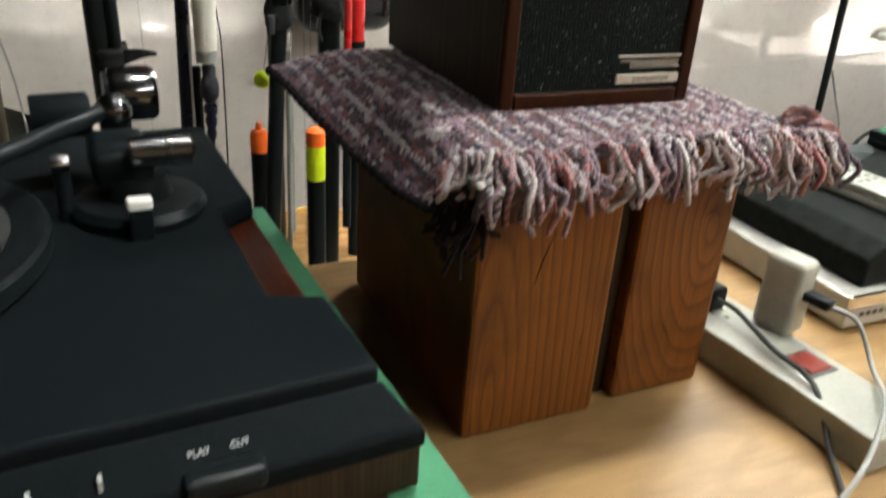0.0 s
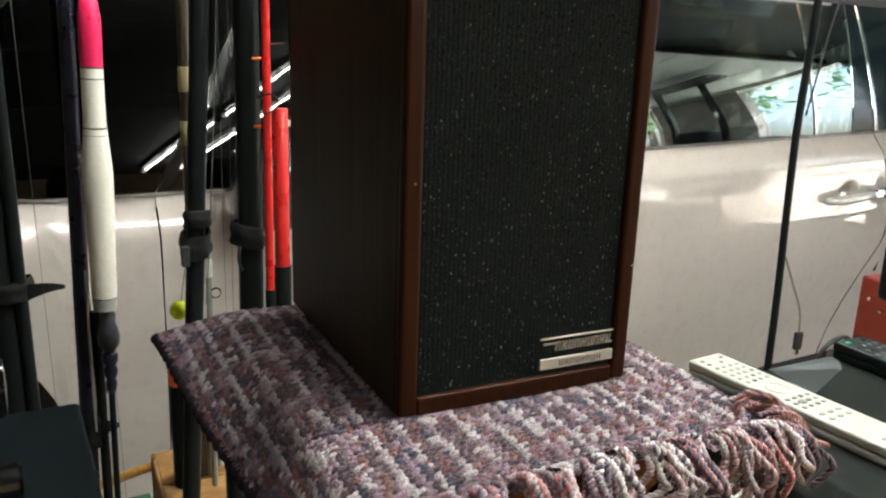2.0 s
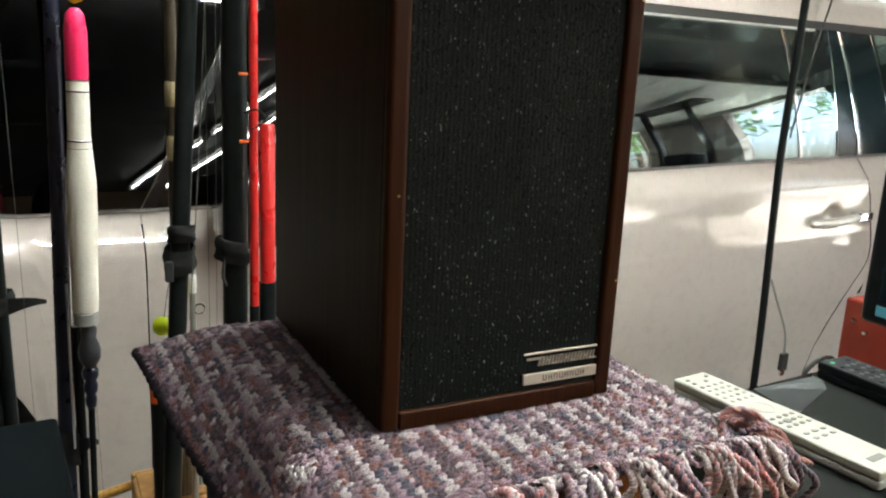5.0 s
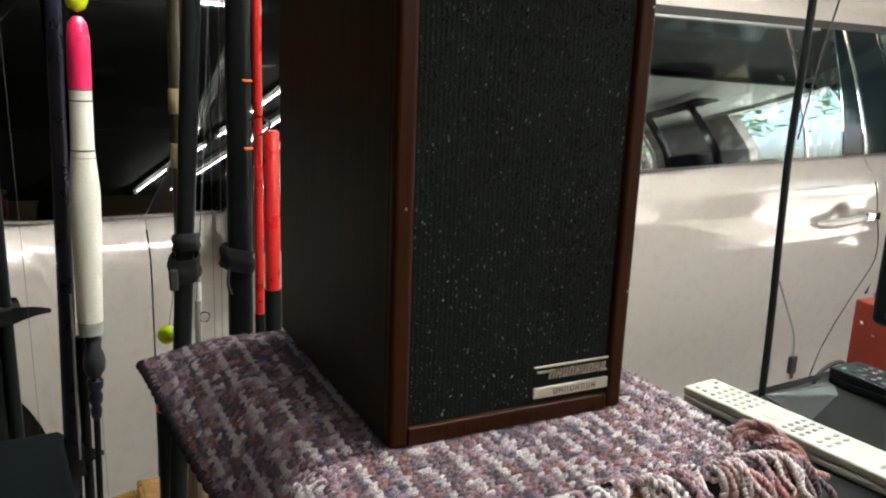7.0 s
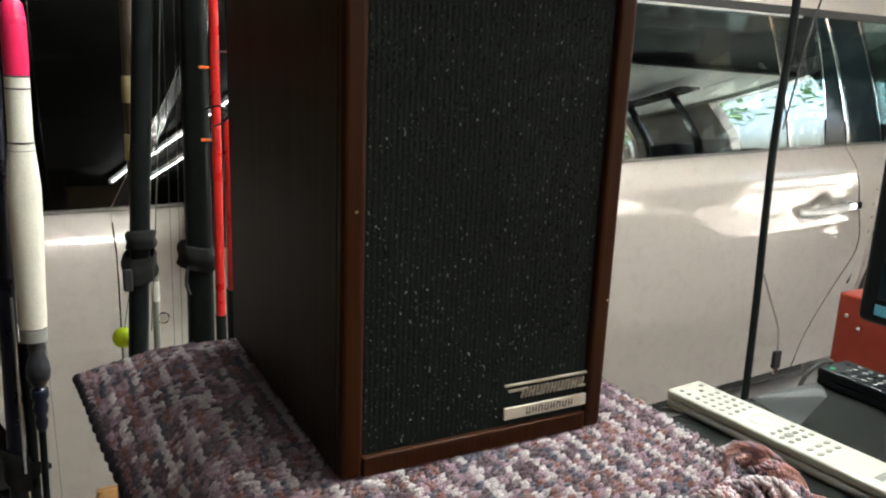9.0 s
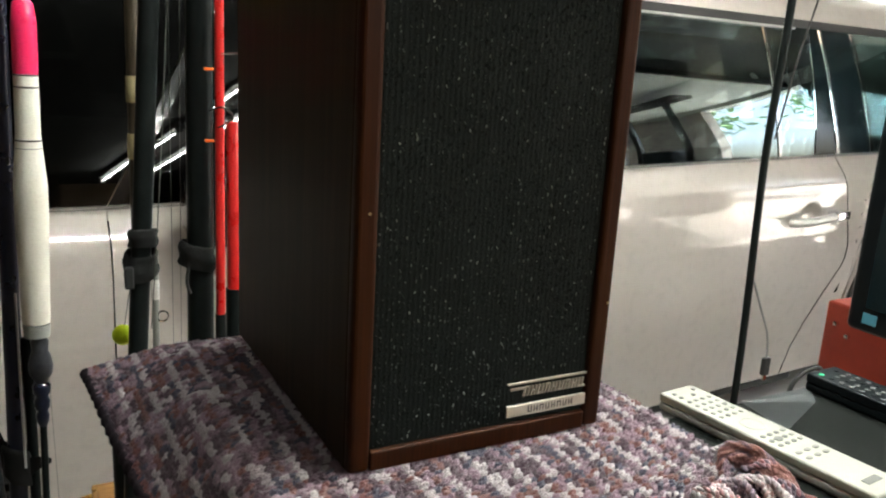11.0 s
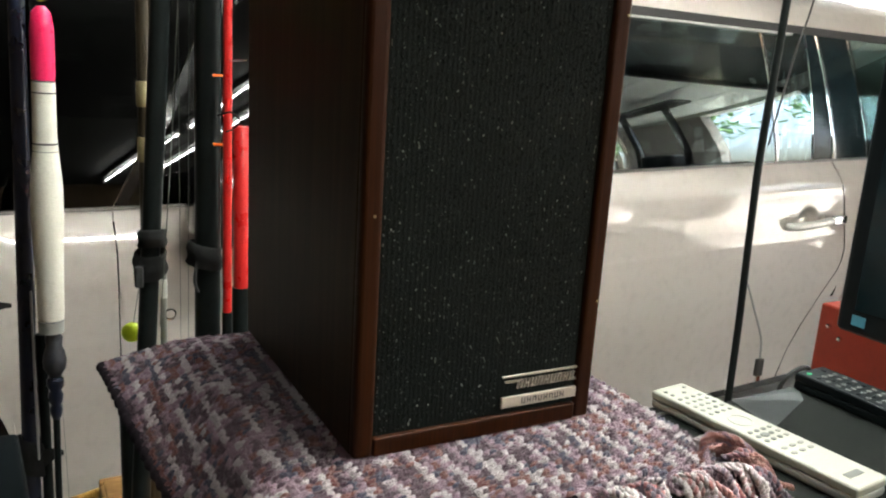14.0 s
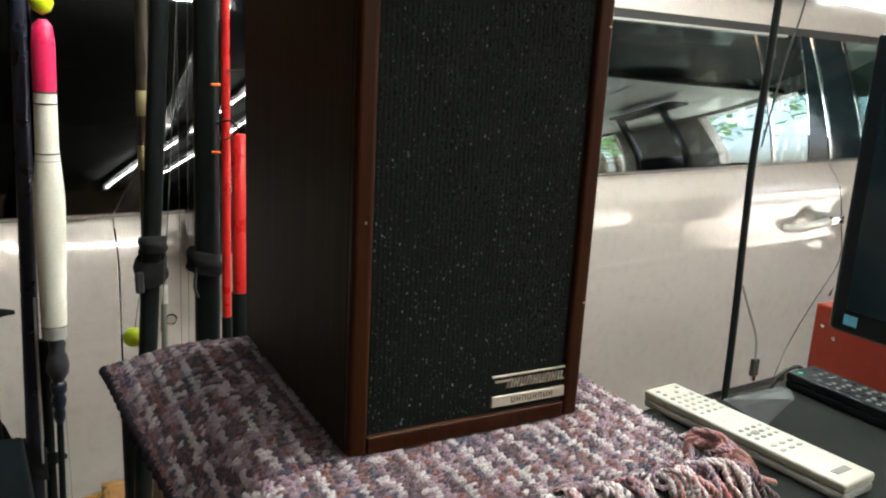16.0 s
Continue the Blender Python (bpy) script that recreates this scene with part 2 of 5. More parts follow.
M["car_white"] = mottled("white car paint", (0.735, 0.68, 0.63), (0.755, 0.70, 0.65), 0.4, 3, relief=0.0, spec=0.1, coat=1.0, rvar=0.03)
M["car_black"] = mottled("gloss black trim", (0.006, 0.006, 0.007), (0.010, 0.010, 0.011), 0.15, 6, relief=0.0, coat=0.5, rvar=0.04)
M["screen_glass"] = mottled("dark blue green screen glass", (0.004, 0.012, 0.015), (0.006, 0.016, 0.020), 0.12, 5, relief=0.0, rvar=0.03)
M["seat"] = mottled("dark seat cloth", (0.015, 0.015, 0.015), (0.03, 0.03, 0.028), 0.9, 120, relief=0.3)
M["tyre"] = mottled("tyre rubber", (0.012, 0.012, 0.012), (0.022, 0.022, 0.022), 0.8, 40, relief=0.3)
M["tool_red"] = mottled("red enamel", (0.165, 0.017, 0.008), (0.21, 0.024, 0.011), 0.35, 14, relief=0.04)
M["concrete"] = mottled("garage concrete", (0.22, 0.21, 0.20), (0.34, 0.33, 0.31), 0.75, 3, relief=0.4)
M["drywall"] = wood("bare plywood wall", (0.07, 0.045, 0.025), (0.13, 0.085, 0.045), (0.19, 0.13, 0.075), (1.2, 1.2, 5), 0.8, 1.2)
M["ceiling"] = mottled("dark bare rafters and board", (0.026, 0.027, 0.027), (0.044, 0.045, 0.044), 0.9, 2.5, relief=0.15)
M["pier_board"] = mottled("weathered grey board", (0.20, 0.175, 0.16), (0.29, 0.255, 0.235), 0.8, 5, relief=0.2)
M["asphalt"] = mottled("pale concrete driveway", (0.40, 0.39, 0.37), (0.5, 0.49, 0.46), 0.85, 4, relief=0.4)
M["leaf"] = mottled("tree leaf", (0.07, 0.15, 0.03), (0.13, 0.26, 0.07), 0.6, 3, relief=0.1)
M["bark"] = mottled("bark", (0.07, 0.05, 0.035), (0.13, 0.1, 0.07), 0.9, 20, relief=0.6)
M["tube_far"] = mat("lit older tube", (0.9, 0.9, 0.9), 0.4, emit=(0.96, 0.97, 0.89), power=38)
M["tube"] = mat("lit tube", (0.9, 0.9, 0.9), 0.4, emit=(0.955, 0.975, 0.90), power=105)


def tinted(name, tint, ior, cast=(1, 1, 1)):
    m = bpy.data.materials.new(name)
    m.use_nodes = True
    n, l = m.node_tree.nodes, m.node_tree.links
    n.remove(n["Principled BSDF"])
    tr, gl, mx, fr = n.new("ShaderNodeBsdfTransparent"), n.new("ShaderNodeBsdfGlossy"), n.new("ShaderNodeMixShader"), n.new("ShaderNodeFresnel")
    tr.inputs["Color"].default_value = (*tint, 1)
    gl.inputs["Roughness"].default_value = 0.01
    gl.inputs["Color"].default_value = (*cast, 1)
    fr.inputs["IOR"].default_value = ior
    l.new(fr.outputs["Fac"], mx.inputs[0])
    l.new(tr.outputs[0], mx.inputs[1])
    l.new(gl.outputs[0], mx.inputs[2])
    l.new(mx.outputs[0], n["Material Output"].inputs["Surface"])
    return m


M["privacy_glass"] = mottled("dark privacy glass", (0.012, 0.025, 0.030), (0.016, 0.031, 0.036), 0.08, 4, relief=0.0, rvar=0.02)
M["car_glass"] = tinted("mirrored tinted car glass", (0.012, 0.018, 0.021), 4.4, (0.80, 0.97, 1.0))
M["front_glass"] = tinted("tinted front car glass", (0.012, 0.018, 0.018), 1.55)


# ---- mesh helpers ----
def part(name, bm, material, parent, label="", kind="", smooth=None):
    me = bpy.data.meshes.new(name)
    bm.normal_update()
    bm.to_mesh(me)
    bm.free()
    me.materials.append(M[material])
    if smooth is not None:
        me.shade_smooth()
        if smooth < 180:
            me.set_sharp_from_angle(angle=radians(smooth))
    ob = new(name, me)
    ob.parent = parent
    return tagged(ob, label, kind=kind)


def thing(name, m, label, category, group="", kind=""):
    ob = new(name)
    ob.empty_display_size = 0.05
    ob.matrix_world = m
    return tagged(ob, label, category, group, kind)


def box(x0, x1, y0, y1, z0, z1, bev=0.002, seg=2, bm=None):
    own = bm is None
    b = bmesh.new()
    r = bmesh.ops.create_cube(b, size=1)
    bmesh.ops.scale(b, vec=(x1 - x0, y1 - y0, z1 - z0), verts=b.verts)
    bmesh.ops.translate(b, vec=((x0 + x1) / 2, (y0 + y1) / 2, (z0 + z1) / 2), verts=b.verts)
    if bev:
        bmesh.ops.bevel(b, geom=b.edges[:], offset=bev, segments=seg, affect="EDGES", profile=0.5)
    return b if own else join(bm, b)


def join(bm, other):
    me = bpy.data.meshes.new("tmp")
    other.to_mesh(me)
    other.free()
    bm.from_mesh(me)
    bpy.data.meshes.remove(me)
    return bm


def lathe(profile, seg=24, axis="Z", at=(0, 0, 0), cap=True):
    """A turned form from (radius, height) pairs."""
    bm = bmesh.new()
    rings = []
    for r, h in profile:
        ring = []
        for i in range(seg):
            a = 2 * math.pi * i / seg
            p = (r * math.cos(a), r * math.sin(a), h)
            if axis == "X":
                p = (p[2], p[0], p[1])
            elif axis == "Y":
                p = (p[0], p[2], p[1])
            ring.append(bm.verts.new((p[0] + at[0], p[1] + at[1], p[2] + at[2])))
        rings.append(ring)
    for a, b in zip(rings, rings[1:]):
        for i in range(seg):
            j = (i + 1) % seg
            bm.faces.new((a[i], a[j], b[j], b[i]))
    if cap:
        bm.faces.new(rings[0][::-1])
        bm.faces.new(rings[-1])
    bmesh.ops.recalc_face_normals(bm, faces=bm.faces)
    return bm


def tube(points, radius, seg=8, bm=None):
    """A round rod or cord along points; radius is a number or one for each point."""
    bm = bm or bmesh.new()
    pts = [Vector(p) for p in points]
    rad = radius if isinstance(radius, (list, tuple)) else [radius] * len(pts)
    rings = []
    side = None
    for i, p in enumerate(pts):
        d = (pts[min(i + 1, len(pts) - 1)] - pts[max(i - 1, 0)]).normalized()
        if side is None:
            side = d.orthogonal().normalized()
        else:
            side = (side - d * side.dot(d)).normalized()
        up = d.cross(side)
        rings.append([bm.verts.new(p + rad[i] * (math.cos(2 * math.pi * k / seg) * side + math.sin(2 * math.pi * k / seg) * up)) for k in range(seg)])
    for a, b in zip(rings, rings[1:]):
        for i in range(seg):
            j = (i + 1) % seg
            bm.faces.new((a[i], a[j], b[j], b[i]))
    bm.faces.new(rings[0][::-1])
    bm.faces.new(rings[-1])
    return bm


def curve(points, steps=6):
    """A smooth line through points."""
    p = [Vector(q) for q in points]
    out = []
    for i in range(len(p) - 1):
        a, b, c, d = p[max(i - 1, 0)], p[i], p[i + 1], p[min(i + 2, len(p) - 1)]
        for k in range(steps):
            t = k / steps
            out.append(0.5 * (2 * b + (c - a) * t + (2 * a - 5 * b + 4 * c - d) * t * t + (3 * b - a - 3 * c + d) * t ** 3))
    return out + [p[-1]]


def sheet(fn, nu, nv, thick=0.0):
    """A surface fn(u, v) over the unit square."""
    bm = bmesh.new()
    g = [[bm.verts.new(fn(i / nu, j / nv)) for j in range(nv + 1)] for i in range(nu + 1)]
    for i in range(nu):
        for j in range(nv):
            bm.faces.new((g[i][j], g[i + 1][j], g[i + 1][j + 1], g[i][j + 1]))
    if thick:
        bmesh.ops.solidify(bm, geom=bm.faces[:], thickness=thick)
        bmesh.ops.recalc_face_normals(bm, faces=bm.faces)
    return bm


def prism(outline, y0, y1, bev=0.0):
    """An outline of (x, z) pairs, given thickness from y0 to y1."""
    bm = bmesh.new()
    f = bm.faces.new([bm.verts.new((x, y0, z)) for x, z in outline])
    r = bmesh.ops.extrude_face_region(bm, geom=[f])
    bmesh.ops.translate(bm, vec=(0, y1 - y0, 0), verts=[v for v in r["geom"] if isinstance(v, bmesh.types.BMVert)])
    bmesh.ops.recalc_face_normals(bm, faces=bm.faces)
    if bev:
        bmesh.ops.bevel(bm, geom=bm.edges[:], offset=bev, segments=2, affect="EDGES", profile=0.5)
    return bm


def structure(name, bm, material, label="", smooth=None):
    return tagged(part(name, bm, material, None, smooth=smooth), label, kind="structure")


TOP = 0.912  # bench top
M["door_panel"] = mottled("grey door section", (0.46, 0.46, 0.43), (0.52, 0.52, 0.49), 0.85, 3, relief=0.1, spec=0.1)
M["oak_grey"] = mottled("lamp housing grey", (0.08, 0.08, 0.08), (0.11, 0.11, 0.11), 0.5, 10)
# Near-black base puts shade into posts, pier and tracks, for dark window reflections.
M["shaded_trim"] = mottled("door frame with shade in its colour", (0.012, 0.012, 0.012), (0.018, 0.018, 0.018), 0.8, 5, spec=0.1)
M["car_white"].node_tree.nodes["Principled BSDF"].inputs["Coat Roughness"].default_value = 0.015

M["car_white"].node_tree.nodes["Principled BSDF"].inputs["Coat IOR"].default_value = 1.85


# ---- the garage ----
structure("ground", box(-60, 120, -70, 80, -0.3, -0.02, 0), "asphalt", "pale driveway and ground outside the garage")
structure("floor", box(-3.0, 5.6, -3.3, 4.3, -0.15, 0.0, 0), "concrete", "grey concrete garage floor")
structure("wall_back", box(-3.15, -3.0, -3.3, 4.3, -0.1, 2.6, 0), "drywall", "plain painted garage wall")
structure("wall_south", box(-3.15, 5.75, -3.45, -3.3, -0.1, 2.6, 0), "drywall", "plain painted garage wall")
structure("wall_north", box(-3.15, 5.75, 4.3, 4.45, -0.1, 2.6, 0), "drywall", "plain painted garage wall")
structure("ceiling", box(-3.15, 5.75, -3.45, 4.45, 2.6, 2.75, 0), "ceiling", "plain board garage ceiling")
structure("wall_door_header", box(5.6, 5.75, -3.3, 4.3, 2.42, 2.6, 0), "door_panel", "header over the open garage doors")
structure("wall_door_post", box(5.6, 5.75, -3.3, -3.1, -0.1, 2.42, 0), "shaded_trim", "wall beside the open garage door")
structure("wall_door_pier_south", box(5.6, 5.75, -1.75, -0.72, -0.1, 2.42, 0), "pier_board", "board pier beside the open garage door")
structure("wall_door_pier", box(5.6, 5.75, 0.32, 2.3, -0.1, 2.42, 0), "shaded_trim", "pier between the two open garage doors")
structure("wall_door_post_north", box(5.6, 5.75, 4.2, 4.3, -0.1, 2.42, 0), "shaded_trim", "wall beside the open garage door")


def tube_light(x, y, turn, glow="tube"):
    t = thing("ceiling_light", pose(x, y, 2.6, 0, 0, turn), "lit fluorescent tube on a slim ceiling batten", "ceiling light", "ceiling lights")
    part("housing", box(-0.022, 0.022, -0.62, 0.62, -0.04, 0, 0.006), "oak_grey", t)
    part("lamp_tube", lathe([(0.0050, -0.56), (0.0050, 0.56)], 12, "Y", (0, 0, -0.066)), glow, t, "lit white tube", smooth=40)
    for dy in (-0.595, 0.595):
        part("end_cap", box(-0.02, 0.02, dy - 0.015, dy + 0.015, -0.085, -0.04, 0.003), "oak_grey", t)


for lx, ly in ((1.20, -2.45), (1.47, -1.2), (1.44, -2.52), (1.71, -1.27)):
    tube_light(lx, ly, -12, "tube_far")
tube_light(0.52, -0.03, 90)
tube_light(1.35, 0.95, 90)
overhead = thing("overhead_door", pose(2.9, -1.3, 2.46), "grey sectional garage door, open and lying under the ceiling", "garage door")
for k in range(5):
    part("door_section", box(0.53 * k, 0.53 * k + 0.52, -1.35, 1.48, 0, 0.04, 0.006), "door_panel", overhead)
for y in (-1.40, 1.50):
    part("track", box(-0.1, 2.75, y, y + 0.03, -0.02, 0.05, 0.002), "shaded_trim", overhead)
    for x in (0.3, 2.3):
        part("hanger", box(x, x + 0.03, y, y + 0.03, 0.05, 0.14, 0.002), "silver", overhead)


rack = thing("storage_rack", pose(4.6, -0.3, 0), "dark steel storage rack near the open garage door", "rack")
for y in (-0.46, 0.0):
    part("post", box(-0.025, 0.025, y - 0.025, y + 0.025, 0, 2.34, 0.004), "car_black", rack)
part("shelf", box(-0.16, 0.16, -0.5, 0.44, 1.17, 1.21, 0.006), "car_black", rack)
part("shelf", box(-0.12, 0.12, -0.48, 0.2, 2.34, 2.38, 0.012, 3), "car_black", rack)
for k in range(5):
    part("crate_slat", box(-0.13 + 0.055 * k, -0.10 + 0.055 * k, -0.02, 0.42, 1.21, 1.25, 0.003), "rubber", rack)
case = thing("storage_case", pose(4.6, -0.56, 1.21), "rounded black plastic case on the steel rack", "case")
part("body", box(-0.13, 0.13, -0.12, 0.15, 0, 0.26, 0.05, 4), "black_plastic", case, smooth=50)


def tree(x, y, h, seed):
    rng = np.random.default_rng(seed)
    t = thing("tree", pose(x, y, -0.02), "leafy green tree beside the driveway", "tree", "trees outside")
    trunk = tube(curve([(0, 0, -0.1), (0.1, 0.05, h * 0.25), (0, 0.1, h * 0.55), (0.15, 0, h * 0.85)]), [0.2 - 0.008 * i for i in range(19)], 10)
    for k in range(9):
        a, z0 = k * 2.4, h * (0.3 + 0.055 * k)
        r = h * 0.26
        tube(curve([(0, 0.05, z0), (r * 0.5 * math.cos(a), r * 0.5 * math.sin(a), z0 + 0.5), (r * math.cos(a), r * math.sin(a), z0 + 1.1)]),
             [0.07 - 0.004 * i for i in range(13)], 6, trunk)
    part("trunk", trunk, "bark", t, smooth=60)
    n = 1500
    c = rng.normal(0, 1, (26, 3))
    c = c / np.linalg.norm(c, axis=1)[:, None] * rng.uniform(0.3, 1, 26)[:, None] * (h * 0.3, h * 0.3, h * 0.3) + (0, 0, h * 0.68)
    p = c[rng.integers(0, 26, n)] + rng.normal(0, h * 0.055, (n, 3))
    d = rng.normal(0, 1, (n, 2, 3))
    d /= np.linalg.norm(d, axis=2)[:, :, None]
    s = rng.uniform(0.1, 0.2, n)[:, None]
    q = np.stack([p - d[:, 0] * s, p + d[:, 1] * s * 0.45, p + d[:, 0] * s, p - d[:, 1] * s * 0.45], 1).reshape(-1, 3)
    me = bpy.data.meshes.new("crown")
    me.from_pydata(q.tolist(), [], [(4 * i, 4 * i + 1, 4 * i + 2, 4 * i + 3) for i in range(n)])
    me.materials.append(M["leaf"])
    ob = new("crown", me)
    ob.parent = t
    tagged(ob, kind="stuff")


for tx, ty, th in ((11, -6.5, 7.5), (15, -11, 9), (16, -3.5, 8.5), (14, 5.5, 8), (20, 0.5, 9), (19, -14, 9)):
    tree(tx, ty, th, int(tx * 7 + th))

# ---- workbench ----
bench = thing("workbench", pose(0.2, 0, 0), "pale plywood workbench with a smooth worn top", "workbench")
part("benchtop", box(-1.2, 1.25, -0.75, 0.252, TOP - 0.03, TOP, 0.003), "bench_wood", bench)
for lx in (-1.12, 1.17):
    for ly in (-0.68, 0.18):
        part("leg", box(lx - 0.045, lx + 0.045, ly - 0.045, ly + 0.045, 0, TOP - 0.03, 0.004), "crate_wood", bench)
part("apron", box(-1.07, 1.12, 0.16, 0.20, TOP - 0.13, TOP - 0.03, 0.003), "crate_wood", bench)

crate = thing("wooden_crate", pose(0.03, 0.69, 0), "raw pine crate that holds the fishing rods", "crate")
for k in range(5):
    part("board", box(-0.11, 0.11, -0.22, -0.205, 0.02 + 0.145 * k, 0.155 + 0.145 * k, 0.003), "crate_wood", crate)
    part("board", box(-0.11, 0.11, 0.085, 0.1, 0.02 + 0.145 * k, 0.155 + 0.145 * k, 0.003), "crate_wood", crate)
for sx in (-0.11, 0.095):
    part("side_panel", box(sx, sx + 0.015, -0.2, 0.08, 0.0, 0.735, 0.003), "crate_wood", crate)
for k in range(3):
    part("lid_board", box(-0.105, 0.105, -0.205 + 0.1 * k, -0.11 + 0.1 * k, 0.715, 0.737, 0.003), "crate_wood", crate)

# ---- timber block, rug, loudspeaker ----
block = thing("timber_block", pose(0.075, 0.07, TOP), "two stained timber posts standing side by side as a riser", "riser")
part("post", box(-0.116, 0.002, -0.136, 0.13, 0, 0.225, 0.004), "cedar", block)
part("post", box(0.026, 0.116, -0.128, 0.13, 0, 0.225, 0.004), "cedar_knotty", block)
# Dark strip added in the open gap to stand for its shade.
part("gap_shade", box(0.0021, 0.0259, -0.116, 0.12, 0.0, 0.215, 0.001), "walnut", block, "dark strip standing in for shade between the posts")

for cx, cz, ln, tilt in ((-0.062, 0.15, 0.05, 0.25), (0.07, 0.06, 0.035, -0.5), (0.092, 0.165, 0.02, 0.9), (-0.02, 0.07, 0.03, 0.1)):
    part("check", tube([(cx - ln * 0.5 * math.sin(tilt), -0.1363 if cx < 0.01 else -0.1283, cz - ln * 0.5 * math.cos(tilt)), (cx, -0.1365 if cx < 0.01 else -0.1285, cz), (cx + ln * 0.6 * math.sin(tilt), -0.1363 if cx < 0.01 else -0.1283, cz + ln * 0.4 * math.cos(tilt))], [0.0001, 0.0004, 0.0001], 5), "walnut", block, "dark drying crack")
RX1, RY0, RY1 = 0.226, -0.09, 0.265


FOLD = -0.04  # the riser's edge, over which the rug's side hangs


def rug_z(x, y):
    d = math.hypot(max(0, x - 0.192), max(-0.066 - y, 0, y - 0.2))
    return 1.147 - 2.4 * d * d - 0.03 * d + 0.0012 * math.sin(31 * x + 2) * math.sin(23 * y)


def rug_flap(y):
    """How far the side reaches past the edge."""
    return float(np.interp(y, [-0.09, -0.055, 0.0, 0.265], [0.024, 0.056, 0.065, 0.073]))


def rug_at(a, y):
    """The place and the slope of the cloth, a metres across and y along."""
    if a >= FOLD:
        return a, rug_z(a, y), math.atan((rug_z(a + 0.003, y) - rug_z(a - 0.003, y)) / 0.006)
    full = float(np.interp(y, [-0.09, 0.0, 0.1, 0.265], [1.15, 1.1, 0.75, 0.2]))
    x, z, step = FOLD, rug_z(FOLD, y), (FOLD - a) / 12
    for k in range(12):
        g = full * min(1.0, (k + 0.5) * step / 0.022)
        x, z = x - step * math.cos(g), z - step * math.sin(g)
    return x, z, full * min(1.0, (FOLD - a) / 0.022)


def cloth(u, v):
    y = RY0 + 0.002 + (RY1 - RY0 - 0.004) * v
    lo = FOLD - rug_flap(y) + 0.002
    a = lo + (RX1 - 0.002 - lo) * u
    x, z, g = rug_at(a, y)
    return x + 0.001 * math.sin(g), y, z - 0.001


rug = thing("woven_rug", pose(0, 0, 0), "plum and grey woven wool rug with a long knotted fringe", "rug")
part("backing", sheet(cloth, 60, 46, 0.0065), "rug_base", rug, smooth=60)
rng = np.random.default_rng(5)
sv, sf, sm = [], [], []
wool = ("wool_cream", "wool_rust", "wool_plum", "wool_navy", "wool_rose")
odds = ((0.64, 0.01, 0.01, 0.01, 0.33), (0.05, 0.16, 0.36, 0.11, 0.32), (0.03, 0.26, 0.40, 0.07, 0.24), (0.05, 0.10, 0.38, 0.23, 0.24))
run = {}
rings, segs = 5, 7
unit = [(math.cos(math.pi * k / rings), math.sin(math.pi * k / rings)) for k in range(rings + 1)]
PX, PY = 0.0046, 0.0039
ny = int((RY1 - RY0) / PY)
A0 = FOLD - 0.076
nx = int((RX1 - A0) / PX)
for j in range(ny):
    for i in range(nx):
        a = A0 + (i + 0.5 + (0.22 if j % 2 else 0.0)) * PX + rng.normal(0, 0.0006)
        y = RY0 + (j + 0.5) * PY + rng.normal(0, 0.0005)
        if a > RX1 or a < FOLD - rug_flap(y) + 0.002:
            continue
        x, z, g = rug_at(a, y)
        z += rng.normal(0, 0.0004)
        w = 0.16 + rng.normal(0, 0.14)
        ca, sa, cg, sg = math.cos(w), math.sin(w), math.cos(g), math.sin(g)
        if i not in run or rng.random() < 0.55:
            run[i] = int(rng.choice(5, p=odds[i % 4]))
        tone = run[i] if rng.random() < 0.96 else int(rng.integers(0, 5))
        long, fat = 0.0035 * rng.uniform(0.88, 1.12), rng.uniform(0.88, 1.14)
        base = len(sv)
        for k, (cx, sr) in enumerate(unit):
            for q in range(segs):
                b = 2 * math.pi * q / segs
                lump = fat * (1 + 0.13 * math.cos(2 * b - 2.2 * k + 3 * w))
                lx, ly, lz = long * cx, 0.00162 * sr * lump * math.cos(b), 0.0026 * sr * lump * math.sin(b)
                dx, dy = lx * ca - ly * sa, lx * sa + ly * ca
                sv.append((x + dx * cg - lz * sg, y + dy, z + lz * cg + dx * sg))
        for k in range(rings):
            for q in range(segs):
                t = (q + 1) % segs
                sm.append(tone)
                sf.append((base + k * segs + q, base + k * segs + t, base + (k + 1) * segs + t, base + (k + 1) * segs + q))
me = bpy.data.meshes.new("weave")
me.from_pydata(sv, [], sf)
for w in wool:
    me.materials.append(M[w])
me.polygons.foreach_set("material_index", sm)
me.shade_smooth()
weave = new("weave", me)
weave.parent = rug
tagged(weave, "lumpy plum, cream and rust wool stitches", kind="stuff")
edge_pts = []
for k in range(120):
    y = RY0 + 0.004 + 0.0031 * k
    if y < RY1:
        x, z, g = rug_at(FOLD - rug_flap(y) + 0.002, y)
        edge_pts.append((x, y, z - 0.002))
part("bound_edge", tube(edge_pts, [0.0042 * (1 + 0.2 * math.sin(1.7 * k)) for k in range(len(edge_pts))], 9), "rug_base", rug, "dark bound rug edge", smooth=180)


def yarn(points, radius, turns, bm):
    """A two-ply yarn: two strands wound round one another along points."""
    pts = [Vector(p) for p in points]
    side, frames = None, []
    for i, p in enumerate(pts):
        d = (pts[min(i + 1, len(pts) - 1)] - pts[max(i - 1, 0)]).normalized()
        side = d.orthogonal().normalized() if side is None else (side - d * side.dot(d)).normalized()
        frames.append((p, side.copy(), d.cross(side)))
    for ply in (0.0, math.pi):
        line = [p + radius * 0.5 * (math.cos(turns * i + ply) * u + math.sin(turns * i + ply) * v) for i, (p, u, v) in enumerate(frames)]
        tube(line, [radius * 0.68 * (0.92 + 0.12 * math.sin(1.3 * i + ply)) * (1 if i < len(line) - 2 else 0.75) for i in range(len(line))], 6, bm)
    return bm


